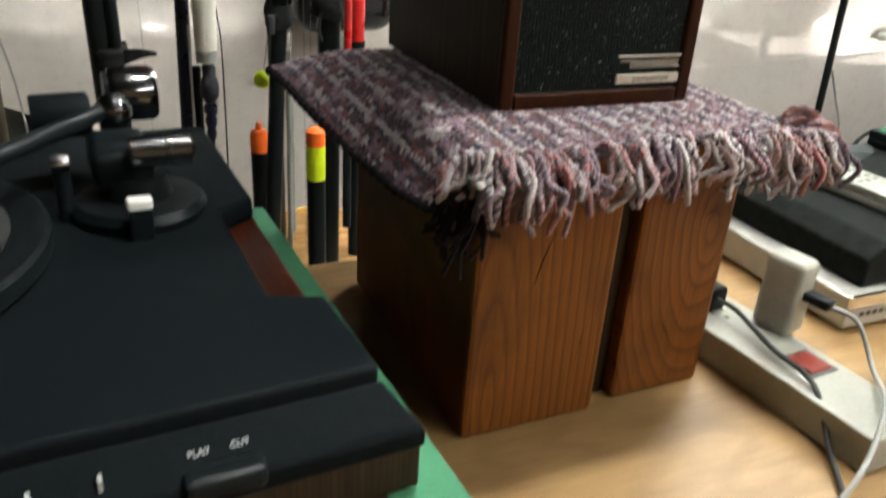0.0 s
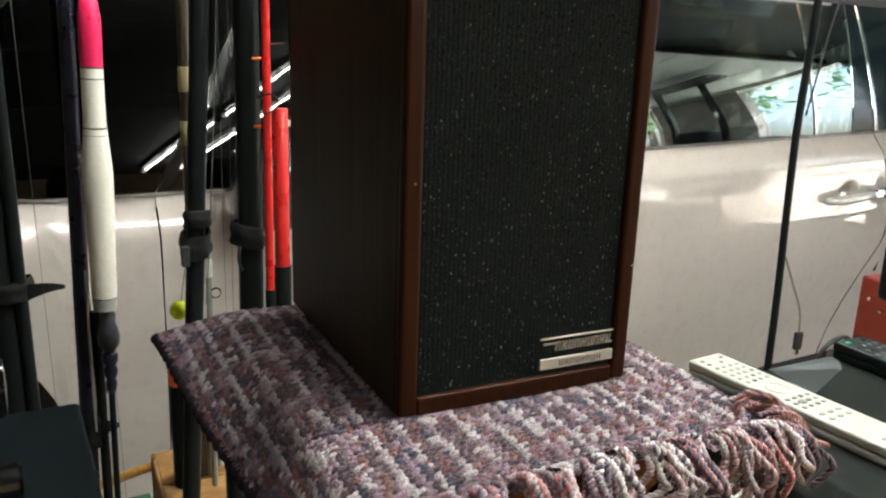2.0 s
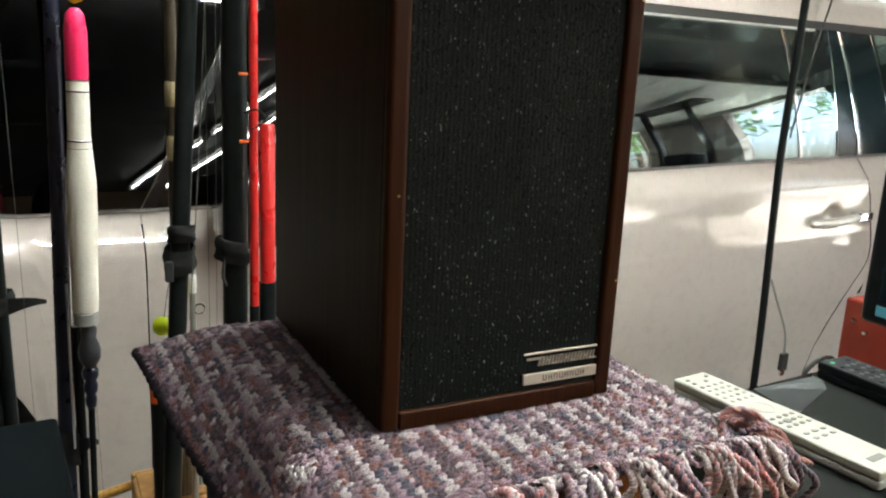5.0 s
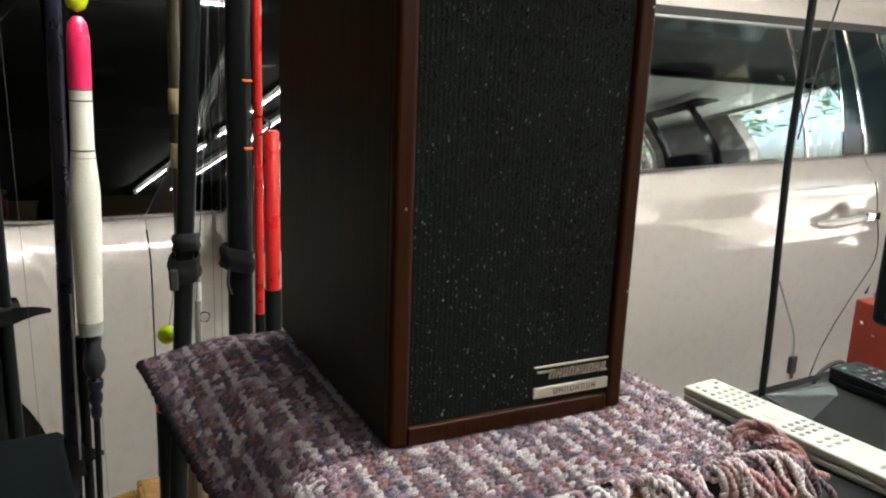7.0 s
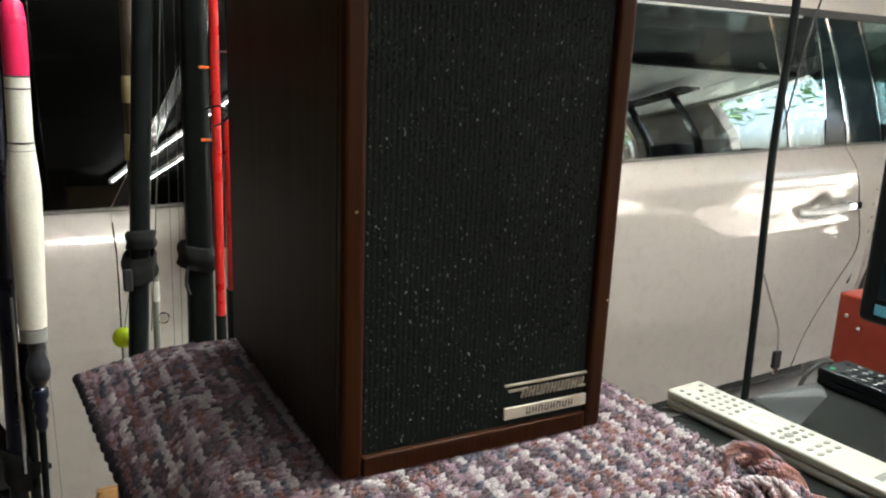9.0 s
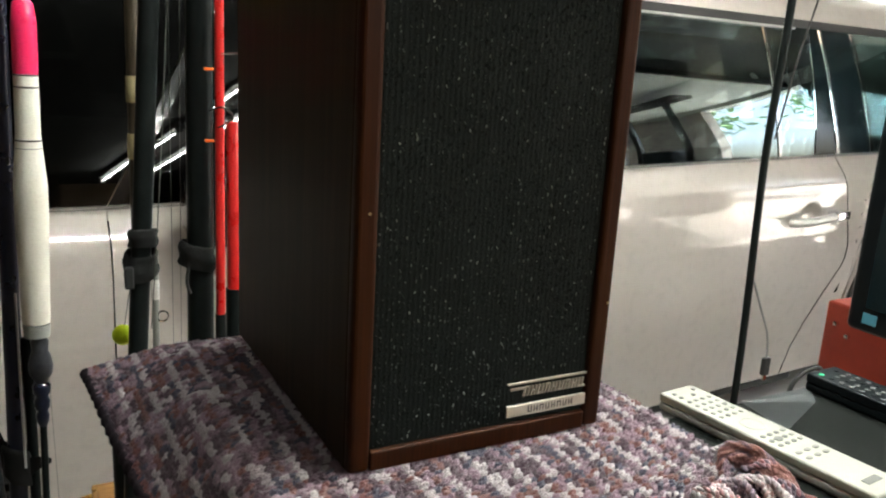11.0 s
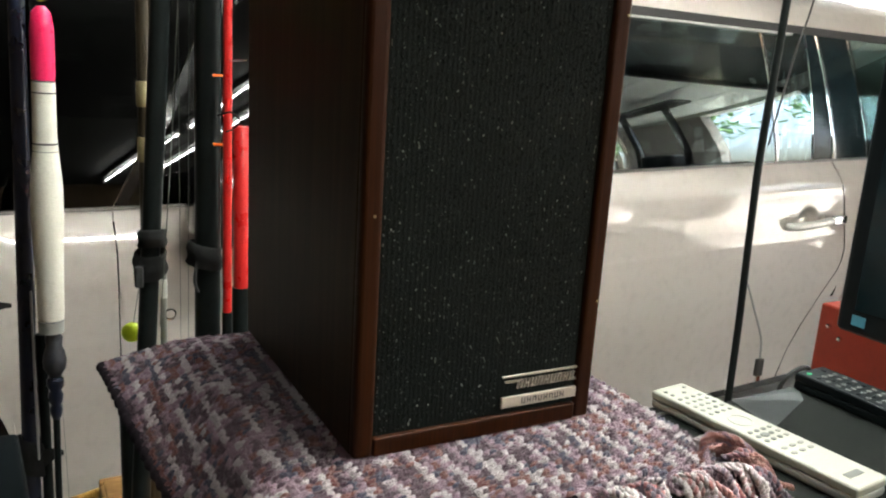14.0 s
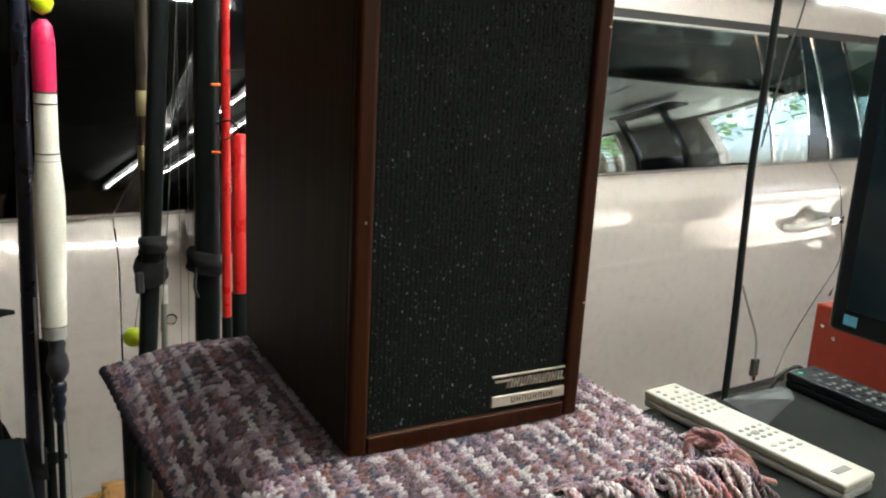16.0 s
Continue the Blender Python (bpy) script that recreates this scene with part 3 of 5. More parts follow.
def tassel(x, y, z, out, reach, length, seed, n=6, fat=0.0018, spread=0.0065):
    """A bunch of twisted yarns, knotted at the edge, that falls over it."""
    r = random.Random(seed)
    bm = bmesh.new()
    for k in range(n):
        sx = r.gauss(0, spread)
        ln = length * r.uniform(0.55, 1.15)
        o = r.uniform(0.5, 1.5)
        lift = r.uniform(0.0, 0.006)
        p = [(x + r.gauss(0, 0.002), y + 0.006, z + 0.001), (x + out[0] * reach * 0.5 * o + sx * 0.35, y + out[1] * reach * 0.5 * o, z + 0.002 + lift),
             (x + out[0] * reach * o + sx * 0.8, y + out[1] * reach * o, z - 0.006 * r.uniform(0.2, 1.6)),
             (x + out[0] * reach * o * 1.1 + sx * 1.1 + r.gauss(0, 0.004), y + out[1] * reach * o * 1.15 + r.gauss(0, 0.003), z - ln * 0.55),
             (x + out[0] * reach * o + sx * 1.3 + r.gauss(0, 0.007), y + out[1] * reach * o + r.gauss(0, 0.004), z - ln)]
        yarn(curve(p, 13), fat * r.uniform(0.75, 1.15), 1.15, bm)
    return bm


BUNCHES = 21
for k in range(BUNCHES):
    fx = -0.052 + k * (RX1 + 0.050) / (BUNCHES - 1) + random.uniform(-0.003, 0.003)
    drop = random.uniform(0.025, 0.038)
    part("tassel", tassel(fx, RY0 + 0.004, rug_z(fx, RY0), (random.uniform(-0.5, 0.5), -1.0), random.uniform(0.012, 0.020), drop, k, random.choice((6, 7, 8)), 0.0024), "fringe", rug, smooth=180)
    if k % 3 == 1:
        part("tassel", tassel(fx + 0.007, RY0 + 0.006, rug_z(fx, RY0) - 0.002, (random.uniform(-0.3, 0.3), -1.0), 0.008, drop * 0.8, 40 + k, 5, 0.0015), "rug_base", rug, "dark yarn ends", smooth=180)
for k in range(5):
    x, z, g = rug_at(FOLD - 0.006 - 0.007 * k, RY0 + 0.008 * k)
    part("tassel", tassel(x, RY0 + 0.004 + 0.008 * k, z + 0.003, (-0.35, -0.9), 0.011, random.uniform(0.012, 0.020), 70 + k, 6, 0.0020, 0.005), "fringe", rug, smooth=180)
for k in range(6):
    part("tassel", tassel(RX1 - 0.006, -0.088 + 0.006 * k, rug_z(RX1, -0.08) + 0.003, (1, -0.5), random.uniform(0.010, 0.018), random.uniform(0.026, 0.040), 90 + k, 4, 0.0024), "wool_coral" if k in (0, 2, 3) else "fringe", rug, smooth=180)
for k in range(5):
    part("tassel", tassel(-0.066 + 0.006 * k, RY0 + 0.03 - 0.004 * k, rug_z(-0.05, RY0) - 0.034, (-0.5, -0.5), 0.010, random.uniform(0.03, 0.05), 140 + k, 5, 0.0017), "rug_base", rug, "dark yarn ends", smooth=180)
for k, (cx, cy, rr) in enumerate(((0.012, -0.083, 0.011), (0.105, -0.086, 0.009), (0.170, -0.085, 0.010))):
    ring = [(cx + rr * math.cos(a * 0.5), cy + 0.35 * rr * math.sin(a * 0.5) - 0.004, rug_z(cx, cy) + 0.003 + 0.006 * math.sin(a * 0.5)) for a in range(0, 11)]
    part("yarn_loop", yarn(curve(ring, 4), 0.0017, 0.62, bmesh.new()), "wool_rose", rug, "curled loop of grey yarn", smooth=180)
for k in range(7):
    dx, dz, tone = 0.0022 * (k % 4), 0.0016 * (k % 3), "wool_coral" if k > 3 else "wool_rose"
    part("knot", yarn(curve([(0.204 + dx, -0.078 + 0.002 * k, 1.141), (0.209 + dx, -0.068 + dx, 1.152 + dz), (0.219, -0.070 - dz, 1.157 + dz), (0.229 + dx, -0.080, 1.149 + dz), (0.236 + 2 * dx, -0.090 + dz, 1.132 - 0.002 * k)], 9), 0.0022, 0.62, bmesh.new()), tone, rug, smooth=180)

SZ, SH, SW, SD = 1.1495, 0.365, 0.17, 0.235
speaker = thing("bookshelf_speaker", pose(0, 0, SZ), "dark walnut loudspeaker with a black flecked grille", "speaker")
part("cabinet", box(0, SW, 0.006, SD, 0, SH, 0.0015), "walnut", speaker)
for nm, b in (("trim_strip", box(0, 0.0125, -0.001, 0.0075, 0, SH, 0.0028, 3)), ("trim_strip", box(SW - 0.0125, SW, -0.001, 0.0075, 0, SH, 0.0028, 3)),
              ("trim_strip", box(0.0126, SW - 0.0126, -0.001, 0.0075, 0, 0.0115, 0.0012)), ("trim_strip", box(0.0126, SW - 0.0126, -0.001, 0.0075, SH - 0.0115, SH, 0.0012))):
    part(nm, b, "trim_wood", speaker, "reddish walnut edge strip")
RIBS, RIB0, RIBP = 46, 0.0146, 0.0031


def rib_face(u, v):
    x = 0.0127 + (SW - 0.0254) * u
    return x, 0.0024 + 0.00010 * math.cos(2 * math.pi * (x - RIB0) / RIBP + math.pi), 0.0116 + (SH - 0.0232) * v


part("grille", sheet(rib_face, RIBS * 6, 2, 0.0), "grille", speaker, "black ribbed woven grille cloth", smooth=180)
part("baffle", box(0.0127, SW - 0.0127, 0.0032, 0.0078, 0.0116, SH - 0.0116, 0.0005), "badge_ink", speaker, "black board behind the cloth")
rng = np.random.default_rng(11)
fv, ff = [], []
for c in range(RIBS):
    x0 = RIB0 + c * RIBP
    z = 0.0125 + rng.uniform(0, 0.004)
    while z < SH - 0.015:
        x = x0 + rng.normal(0, 0.00045)
        if rng.random() < 0.62 and not (0.097 < x < 0.164 and 0.013 < z < 0.041):
            L, w = rng.uniform(0.0007, 0.0022), rng.uniform(0.0002, 0.0005)
            y, k = 0.0020 - rng.uniform(0, 0.0002), rng.normal(0, 0.0005)
            b0 = len(fv)
            fv += [(x - w, y + 0.0004, z), (x + w, y + 0.0004, z), (x + w + k, y + 0.0004, z + L), (x - w + k, y + 0.0004, z + L), (x, y - 0.0003, z + L * 0.1), (x + k, y - 0.0003, z + L * 0.9)]
            ff += [tuple(b0 + i for i in f) for f in ((0, 1, 4), (1, 2, 5, 4), (2, 3, 5), (3, 0, 4, 5))]
        z += rng.uniform(0.0016, 0.0042)
me = bpy.data.meshes.new("fleck_thread")
me.from_pydata(fv, [], ff)
me.materials.append(M["fleck"])
ob = new("fleck_thread", me)
ob.parent = speaker
tagged(ob, "silver flecks woven through the grille", kind="stuff")
part("badge", box(0.1, 0.161, 0.0002, 0.0022, 0.0155, 0.0228, 0.0004), "badge", speaker, "pale metal badge plate")
part("badge_rule", box(0.1, 0.161, 0.0006, 0.0022, 0.0358, 0.0370, 0.0002), "badge", speaker)
logo = bmesh.new()
for k in range(9):
    x, s = 0.1115 + k * 0.0050, 0.0009
    for dx in (0.0, 0.0026):
        join(logo, prism([(x + dx, 0.0275), (x + dx + s, 0.0275), (x + dx + s + 0.0013, 0.0335), (x + dx + 0.0013, 0.0335)], 0.0008, 0.0022))
    z = (0.0327, 0.0300, 0.0276)[k % 3]
    join(logo, prism([(x + 0.001, z), (x + 0.004, z), (x + 0.0042, z + 0.0008), (x + 0.0012, z + 0.0008)], 0.0009, 0.0022))
join(logo, prism([(0.1025, 0.0322), (0.113, 0.0322), (0.1133, 0.0334), (0.1025, 0.0334)], 0.0008, 0.0022))
join(logo, prism([(0.153, 0.0275), (0.160, 0.0275), (0.160, 0.0286), (0.153, 0.0286)], 0.0009, 0.0022))
part("logo", logo, "badge", speaker, "plain slanted silver emblem")
ink = bmesh.new()
for k in range(8):
    x = 0.115 + k * 0.0043
    box(x, x + 0.0006, -0.0001, 0.0004, 0.0172, 0.0212, 0, bm=ink)
    box(x + 0.0022, x + 0.0028, -0.0001, 0.0004, 0.0172, 0.0212, 0, bm=ink)
    box(x + 0.0006, x + 0.0022, -0.0001, 0.0004, 0.0172 + 0.0016 * (k % 3), 0.0178 + 0.0016 * (k % 3), 0, bm=ink)
part("badge_print", ink, "badge_ink", speaker)
for x, z in ((0.007, 0.1435), (0.1665, 0.0815), (0.007, 0.3), (0.1665, 0.26)):
    part("nail", lathe([(0.0009, -0.0016), (0.0006, -0.0018)], 8, "Y", (x, 0, z)), "olive_band", speaker)

# ---- turntable on its stand ----
stand = thing("turntable_stand", pose(-0.098, -0.19, TOP, 0, 0, 3.5), "red brown veneered wooden stand edged with green tape", "stand")
part("body", box(-0.50, 0, -0.012, 0.44, 0, 0.072, 0.002), "rosewood", stand)
part("tape_strip", box(-0.042, 0.0012, -0.0145, 0.442, 0.0722, 0.0732, 0.0003), "tape", stand, "green paper tape along the edge")
part("tape_strip", box(-0.042, 0.0012, -0.0146, -0.0124, 0.004, 0.0722, 0.0003), "tape", stand, "green paper tape folded over the front")
tt = thing("turntable", pose(-0.141, -0.156, TOP + 0.0735, 0, 0, 3.5), "black turntable with a chrome tonearm pivot", "turntable")
up = bmesh.new()
outline = [(-0.44, 0), (0, 0), (-0.002, 0.085), (-0.034, 0.098), (-0.034, 0.236), (-0.004, 0.254), (-0.004, 0.45), (-0.44, 0.45)]
f = up.faces.new([up.verts.new((x, y, 0.056)) for x, y in outline])
r = bmesh.ops.extrude_face_region(up, geom=[f])
bmesh.ops.translate(up, vec=(0, 0, 0.020), verts=[v for v in r["geom"] if isinstance(v, bmesh.types.BMVert)])
bmesh.ops.recalc_face_normals(up, faces=up.faces)
bmesh.ops.bevel(up, geom=up.edges[:], offset=0.004, segments=3, affect="EDGES", profile=0.5)
part("deck", up, "deck_black", tt, smooth=40)
part("plinth", box(-0.44, -0.003, 0.002, 0.448, 0.016, 0.0565, 0.002), "rosewood", tt, "red brown wooden plinth")
ledge = prism([(0.0, 0.066), (-0.022, 0.048), (-0.0245, 0.0445), (-0.0245, 0.034), (0.0, 0.034)], -0.44, 0.018, 0.0015)
bmesh.ops.transform(ledge, matrix=Matrix(((0, 1, 0, 0), (1, 0, 0, 0), (0, 0, 1, 0), (0, 0, 0, 1))), verts=ledge.verts)
bmesh.ops.reverse_faces(ledge, faces=ledge.faces)
for v in ledge.verts:
    if v.co.x > 0:
        v.co.x *= min(1.0, -v.co.y / 0.0245)
part("control_panel", ledge, "deck_black", tt)
part("plinth_front", box(-0.44, 0.016, -0.023, 0.001, 0.004, 0.0338, 0.002), "walnut", tt)
for fx, fy in ((-0.4, 0.03), (-0.05, 0.03), (-0.4, 0.41), (-0.05, 0.41)):
    part("foot", lathe([(0.02, 0), (0.022, 0.005), (0.018, 0.018)], 20, "Z", (fx, fy, 0)), "rubber", tt, smooth=40)
part("platter", lathe([(0.002, 0.078), (0.15, 0.078), (0.153, 0.081), (0.153, 0.092), (0.15, 0.095), (0.138, 0.094), (0.132, 0.090), (0.002, 0.090)], 72, "Z", (-0.302, 0.215, 0)), "black_plastic", tt, smooth=35)
part("mat", lathe([(0.002, 0.0905), (0.128, 0.0905), (0.129, 0.093), (0.002, 0.093)], 64, "Z", (-0.302, 0.215, 0)), "rubber", tt, smooth=35)
for k, x in enumerate((-0.22, -0.187, -0.15)):
    part("slider", box(x, x + 0.012, -0.030, -0.022, 0.036, 0.046, 0.001), "black_plastic", tt)
part("lever", box(-0.110, -0.070, -0.030, -0.014, 0.040, 0.0535, 0.004), "black_plastic", tt)


def lettering(name, text, size, m, material, parent, depth=0.0002):
    c = bpy.data.curves.new(name, "FONT")
    c.body, c.size, c.extrude, c.align_x = text, size, depth, "CENTER"
    tmp = new(name + "_tmp", c)
    me = bpy.data.meshes.new_from_object(tmp.evaluated_get(bpy.context.evaluated_depsgraph_get()))
    bpy.data.objects.remove(tmp)
    me.materials.append(M[material])
    ob = new(name, me)
    ob.parent = parent
    ob.matrix_basis = m
    return ob


lettering("lettering", "PLAY", 0.0048, pose(-0.100, -0.0125, 0.0563, 39), "paper", tt)
lettering("lettering", "CUT", 0.0048, pose(-0.080, -0.0125, 0.0563, 39), "paper", tt)
for x in (-0.20, -0.175, -0.145):
    part("print_bar", box(x - 0.001, x + 0.001, -0.016, -0.010, 0.051, 0.0585, 0), "paper", tt)
ax, ay = -0.088, 0.255
part("pivot_base", lathe([(0.046, 0.076), (0.048, 0.082), (0.044, 0.088), (0.024, 0.090), (0.02, 0.105), (0.002, 0.106)], 40, "Z", (ax, ay, 0)), "black_plastic", tt, smooth=35)
part("pivot_housing", box(ax - 0.03, ax + 0.012, ay - 0.014, ay + 0.05, 0.1, 0.126, 0.007, 3), "black_plastic", tt, smooth=40)
part("pivot_barrel", lathe([(0.009, -0.012), (0.0115, -0.010), (0.0115, 0.012), (0.0105, 0.013), (0.0105, 0.015), (0.0115, 0.016), (0.0115, 0.03), (0.009, 0.032)], 28, "X", (ax + 0.006, ay - 0.018, 0.127)), "dark_chrome", tt, "chrome pivot barrel", smooth=35)
part("lift_button", box(ax - 0.014, ax + 0.003, ay - 0.056, ay - 0.044, 0.0985, 0.106, 0.002), "white_plastic", tt, "small white button")
part("button_post", box(ax - 0.013, ax + 0.002, ay - 0.055, ay - 0.045, 0.074, 0.099, 0.001), "black_plastic", tt)
part("counterweight", lathe([(0.010, -0.018), (0.021, -0.016), (0.0225, -0.012), (0.0225, 0.016), (0.020, 0.02), (0.006, 0.021)], 36, "X", (ax + 0.012, ay + 0.108, 0.136)), "dark_chrome", tt, "chrome counterweight", smooth=35)
part("weight_core", lathe([(0.018, -0.0195), (0.018, 0.0)], 32, "X", (ax + 0.011, ay + 0.108, 0.136)), "black_plastic", tt, smooth=35)
part("bearing_ball", lathe([(0.001, -0.014)] + [(0.014 * math.cos(a * 0.26), 0.014 * math.sin(a * 0.26)) for a in range(-5, 6)] + [(0.001, 0.014)], 24, "X", (ax - 0.006, ay + 0.06, 0.136)), "dark_chrome", tt, smooth=180)
part("stub", lathe([(0.016, -0.03), (0.017, -0.028), (0.017, 0.01), (0.014, 0.012)], 24, "X", (ax - 0.034, ay + 0.07, 0.132)), "black_plastic", tt, smooth=40)
part("arm_tube", tube(curve([(ax + 0.005, ay + 0.1, 0.136), (ax - 0.012, ay + 0.06, 0.137), (ax - 0.05, ay + 0.02, 0.135), (ax - 0.11, ay - 0.03, 0.128), (ax - 0.2, ay - 0.1, 0.122)]), 0.0065, 12), "black_plastic", tt, smooth=60)
part("small_knob", lathe([(0.007, -0.006), (0.008, 0), (0.006, 0.006)], 16, "X", (ax - 0.05, ay + 0.0, 0.118)), "dark_chrome", tt, smooth=40)
part("arm_rest", tube([(ax - 0.05, ay, 0.076), (ax - 0.05, ay, 0.118)], 0.006, 12), "black_plastic", tt, smooth=60)

# ---- power strip, charger ----
strip = thing("power_strip", pose(0.252, -0.06, TOP, 0, 0, 5), "long beige enamelled power strip lying on the bench", "power strip")
part("body", box(-0.034, 0.034, -0.142, 0.28, 0.001, 0.033, 0.002), "beige", strip)
part("rocker_switch", box(-0.006, 0.02, -0.062, -0.036, 0.0325, 0.036, 0.001), "red_switch", strip, "dark red rocker switch")
part("switch_frame", box(-0.010, 0.024, -0.066, -0.032, 0.0325, 0.0338, 0.0005), "ink", strip)
for k in range(4):
    y = 0.045 + 0.05 * k
    for dx, dy, w, h in ((-0.007, 0.006, 0.0012, 0.004), (0.007, 0.006, 0.0012, 0.004), (0, -0.008, 0.0024, 0.0024)):
        part("socket_slot", box(dx - w, dx + w, y + dy - h, y + dy + h, 0.0327, 0.0333, 0), "ink", strip)
charger = thing("wall_charger", pose(0.283, -0.05, TOP + 0.0335, 0, 0, 12), "white plug-in charger in the power strip", "charger")
part("body", box(-0.0145, 0.0145, -0.0185, 0.0185, 0, 0.072, 0.006, 4), "ivory", charger, smooth=40)
for k in range(4):
    part("print_bar", box(-0.0148, -0.0143, -0.014, 0.012 - 0.003 * (k % 2), 0.034 + 0.005 * k, 0.036 + 0.005 * k, 0), "grey_plastic", charger)
part("plug", box(-0.004, 0.010, -0.042, -0.0175, 0.036, 0.045, 0.002), "black_plastic", charger, "black cable plug")
cable = thing("charging_cable", pose(0, 0, 0), "grey charging cable running from the charger across the bench", "cable")
part("cord", tube(curve([(0.294, -0.091, TOP + 0.074), (0.304, -0.112, TOP + 0.068), (0.30, -0.14, TOP + 0.04), (0.25, -0.19, TOP + 0.05), (0.19, -0.225, TOP + 0.03), (0.12, -0.245, TOP + 0.004), (0.04, -0.30, TOP + 0.003), (0.0, -0.4, TOP + 0.003)], 8), 0.0022, 8), "wire", cable, smooth=60)
black_plug = thing("black_plug", pose(0.243, 0.005, TOP + 0.0335, 0, 0, 8), "black plug and dark cable in the power strip", "plug")
part("body", box(-0.012, 0.012, -0.018, 0.014, 0, 0.024, 0.004, 3), "black_plastic", black_plug)
part("cord", tube(curve([(-0.002, -0.018, 0.014), (0.0, -0.04, 0.012), (-0.014, -0.09, 0.006), (-0.026, -0.14, 0.004), (-0.05, -0.18, -0.024), (-0.1, -0.23, -0.0305), (-0.2, -0.28, -0.0305)], 8), 0.0024, 8), "rubber", black_plug, smooth=60)

# ---- silver player, black box, remotes ----
player = thing("disc_player", pose(0.386, -0.042, TOP), "slim silver disc player on the bench", "disc player")
part("body", box(0, 0.43, 0, 0.26, 0.004, 0.04, 0.003), "player_grey", player)
part("front_lip", box(-0.002, 0.432, -0.004, 0.0, 0.03, 0.043, 0.001), "chrome", player)
for x in (0.03, 0.39):
    for y in (0.03, 0.22):
        part("foot", lathe([(0.014, 0), (0.014, 0.006)], 16, "Z", (x, y, 0)), "rubber", player)
for k in range(5):
    part("print_bar", box(0.02 + 0.009 * k, 0.026 + 0.009 * k, -0.0005, 0.0005, 0.016, 0.021, 0), "ink", player)
console = thing("black_console", pose(0.412, -0.03, TOP + 0.0405), "dusty black equipment box on the silver player", "equipment box")
part("body", prism([(0, 0), (0.36, 0), (0.36, 0.046), (0.022, 0.046), (0.0, 0.03)], 0.0, 0.256, 0.003), "dusty_black", console)
for k in range(4):
    part("print_bar", box(0.035 + 0.010 * k, 0.042 + 0.010 * k, -0.0008, 0.0005, 0.014, 0.023, 0), "gold", console)


def remote(name, m, length, width, thick, shell, top, keys, label):
    t = thing(name, m, label, "remote control", "remote controls")
    part("shell", box(-width / 2, width / 2, 0, length, 0, thick * 0.55, 0.004, 3), shell, t)
    part("faceplate", box(-width / 2, width / 2, 0.0, length, thick * 0.5, thick, 0.0025, 3), top, t)
    for x, y, rx, ry, mt in keys:
        b = part("button", lathe([(1, 0), (0.9, 0.0008), (0.1, 0.001)], 12), mt, t)
        b.matrix_basis = Matrix.Translation((x, y, thick - 0.0002)) @ Matrix.Diagonal((rx, ry, 1.3, 1))
    return t


keys = []
for r_, y in enumerate((0.236, 0.226)):
    keys += [(-0.016, y, 0.003, 0.0026, "key_grey"), (0.016 if r_ == 0 else 0.004, y, 0.003, 0.0026, "key_grey")]
for r_ in range(5):
    for c in range(4):
        keys.append((-0.0165 + 0.011 * c, 0.214 - 0.0105 * r_, 0.0032, 0.0028, "key_pale" if (r_ + c) % 5 else "key_grey"))
for r_ in range(3):
    for c in range(4):
        keys.append((-0.0165 + 0.011 * c, 0.122 - 0.010 * r_, 0.0036 if c != 1 or r_ != 1 else 0.006, 0.0028 if c != 1 or r_ != 1 else 0.0045, "key_grey" if c < 3 else "key_pale"))
for r_ in range(2):
    for c in range(3):
        keys.append((-0.014 + 0.014 * c, 0.084 - 0.011 * r_, 0.0048, 0.0028, "key_pale"))
rem = remote("remote_control", pose(0.527, 0.004, TOP + 0.0865, 0, 0, 5.5), 0.248, 0.053, 0.02, "grey_plastic", "ivory", keys, "long ivory remote control lying on the black box")
part("dial_ring", lathe([(0.011, 0.0198), (0.0125, 0.0206), (0.014, 0.0198)], 28, "Z", (0, 0.146, 0), cap=False), "grey_plastic", rem)
part("logo", box(-0.012, 0.012, 0.016, 0.024, 0.0199, 0.0204, 0), "key_grey", rem, "plain grey emblem plate")
keys2 = [(-0.016, 0.178, 0.004, 0.003, "green_key"), (0.014, 0.178, 0.004, 0.003, "black_plastic")]
for r_ in range(11):
    for c in range(4):
        keys2.append((-0.0165 + 0.011 * c, 0.164 - 0.013 * r_, 0.0036, 0.0032, "key_grey" if (r_ * 3 + c) % 4 else "black_plastic"))
remote("remote_control", pose(0.729, 0.035, TOP + 0.0865, 0, 0, 2), 0.19, 0.056, 0.022, "black_plastic", "black_plastic", keys2, "dark grey remote control with many buttons on the black box")

flap = thing("plastic_sheet", pose(0, 0, TOP + 0.0868), "loose grey plastic sheet lying on the black box", "plastic sheet")
leaf_ = bmesh.new()
low = [leaf_.verts.new(p) for p in ((0.572, 0.150, 0), (0.672, 0.190, 0.001), (0.688, 0.208, 0.003), (0.697, 0.225, 0.001), (0.585, 0.225, 0))]
leaf_.faces.new(low)
bmesh.ops.solidify(leaf_, geom=leaf_.faces[:], thickness=0.0018)
bmesh.ops.recalc_face_normals(leaf_, faces=leaf_.faces)
part("sheet", leaf_, "flap_grey", flap)

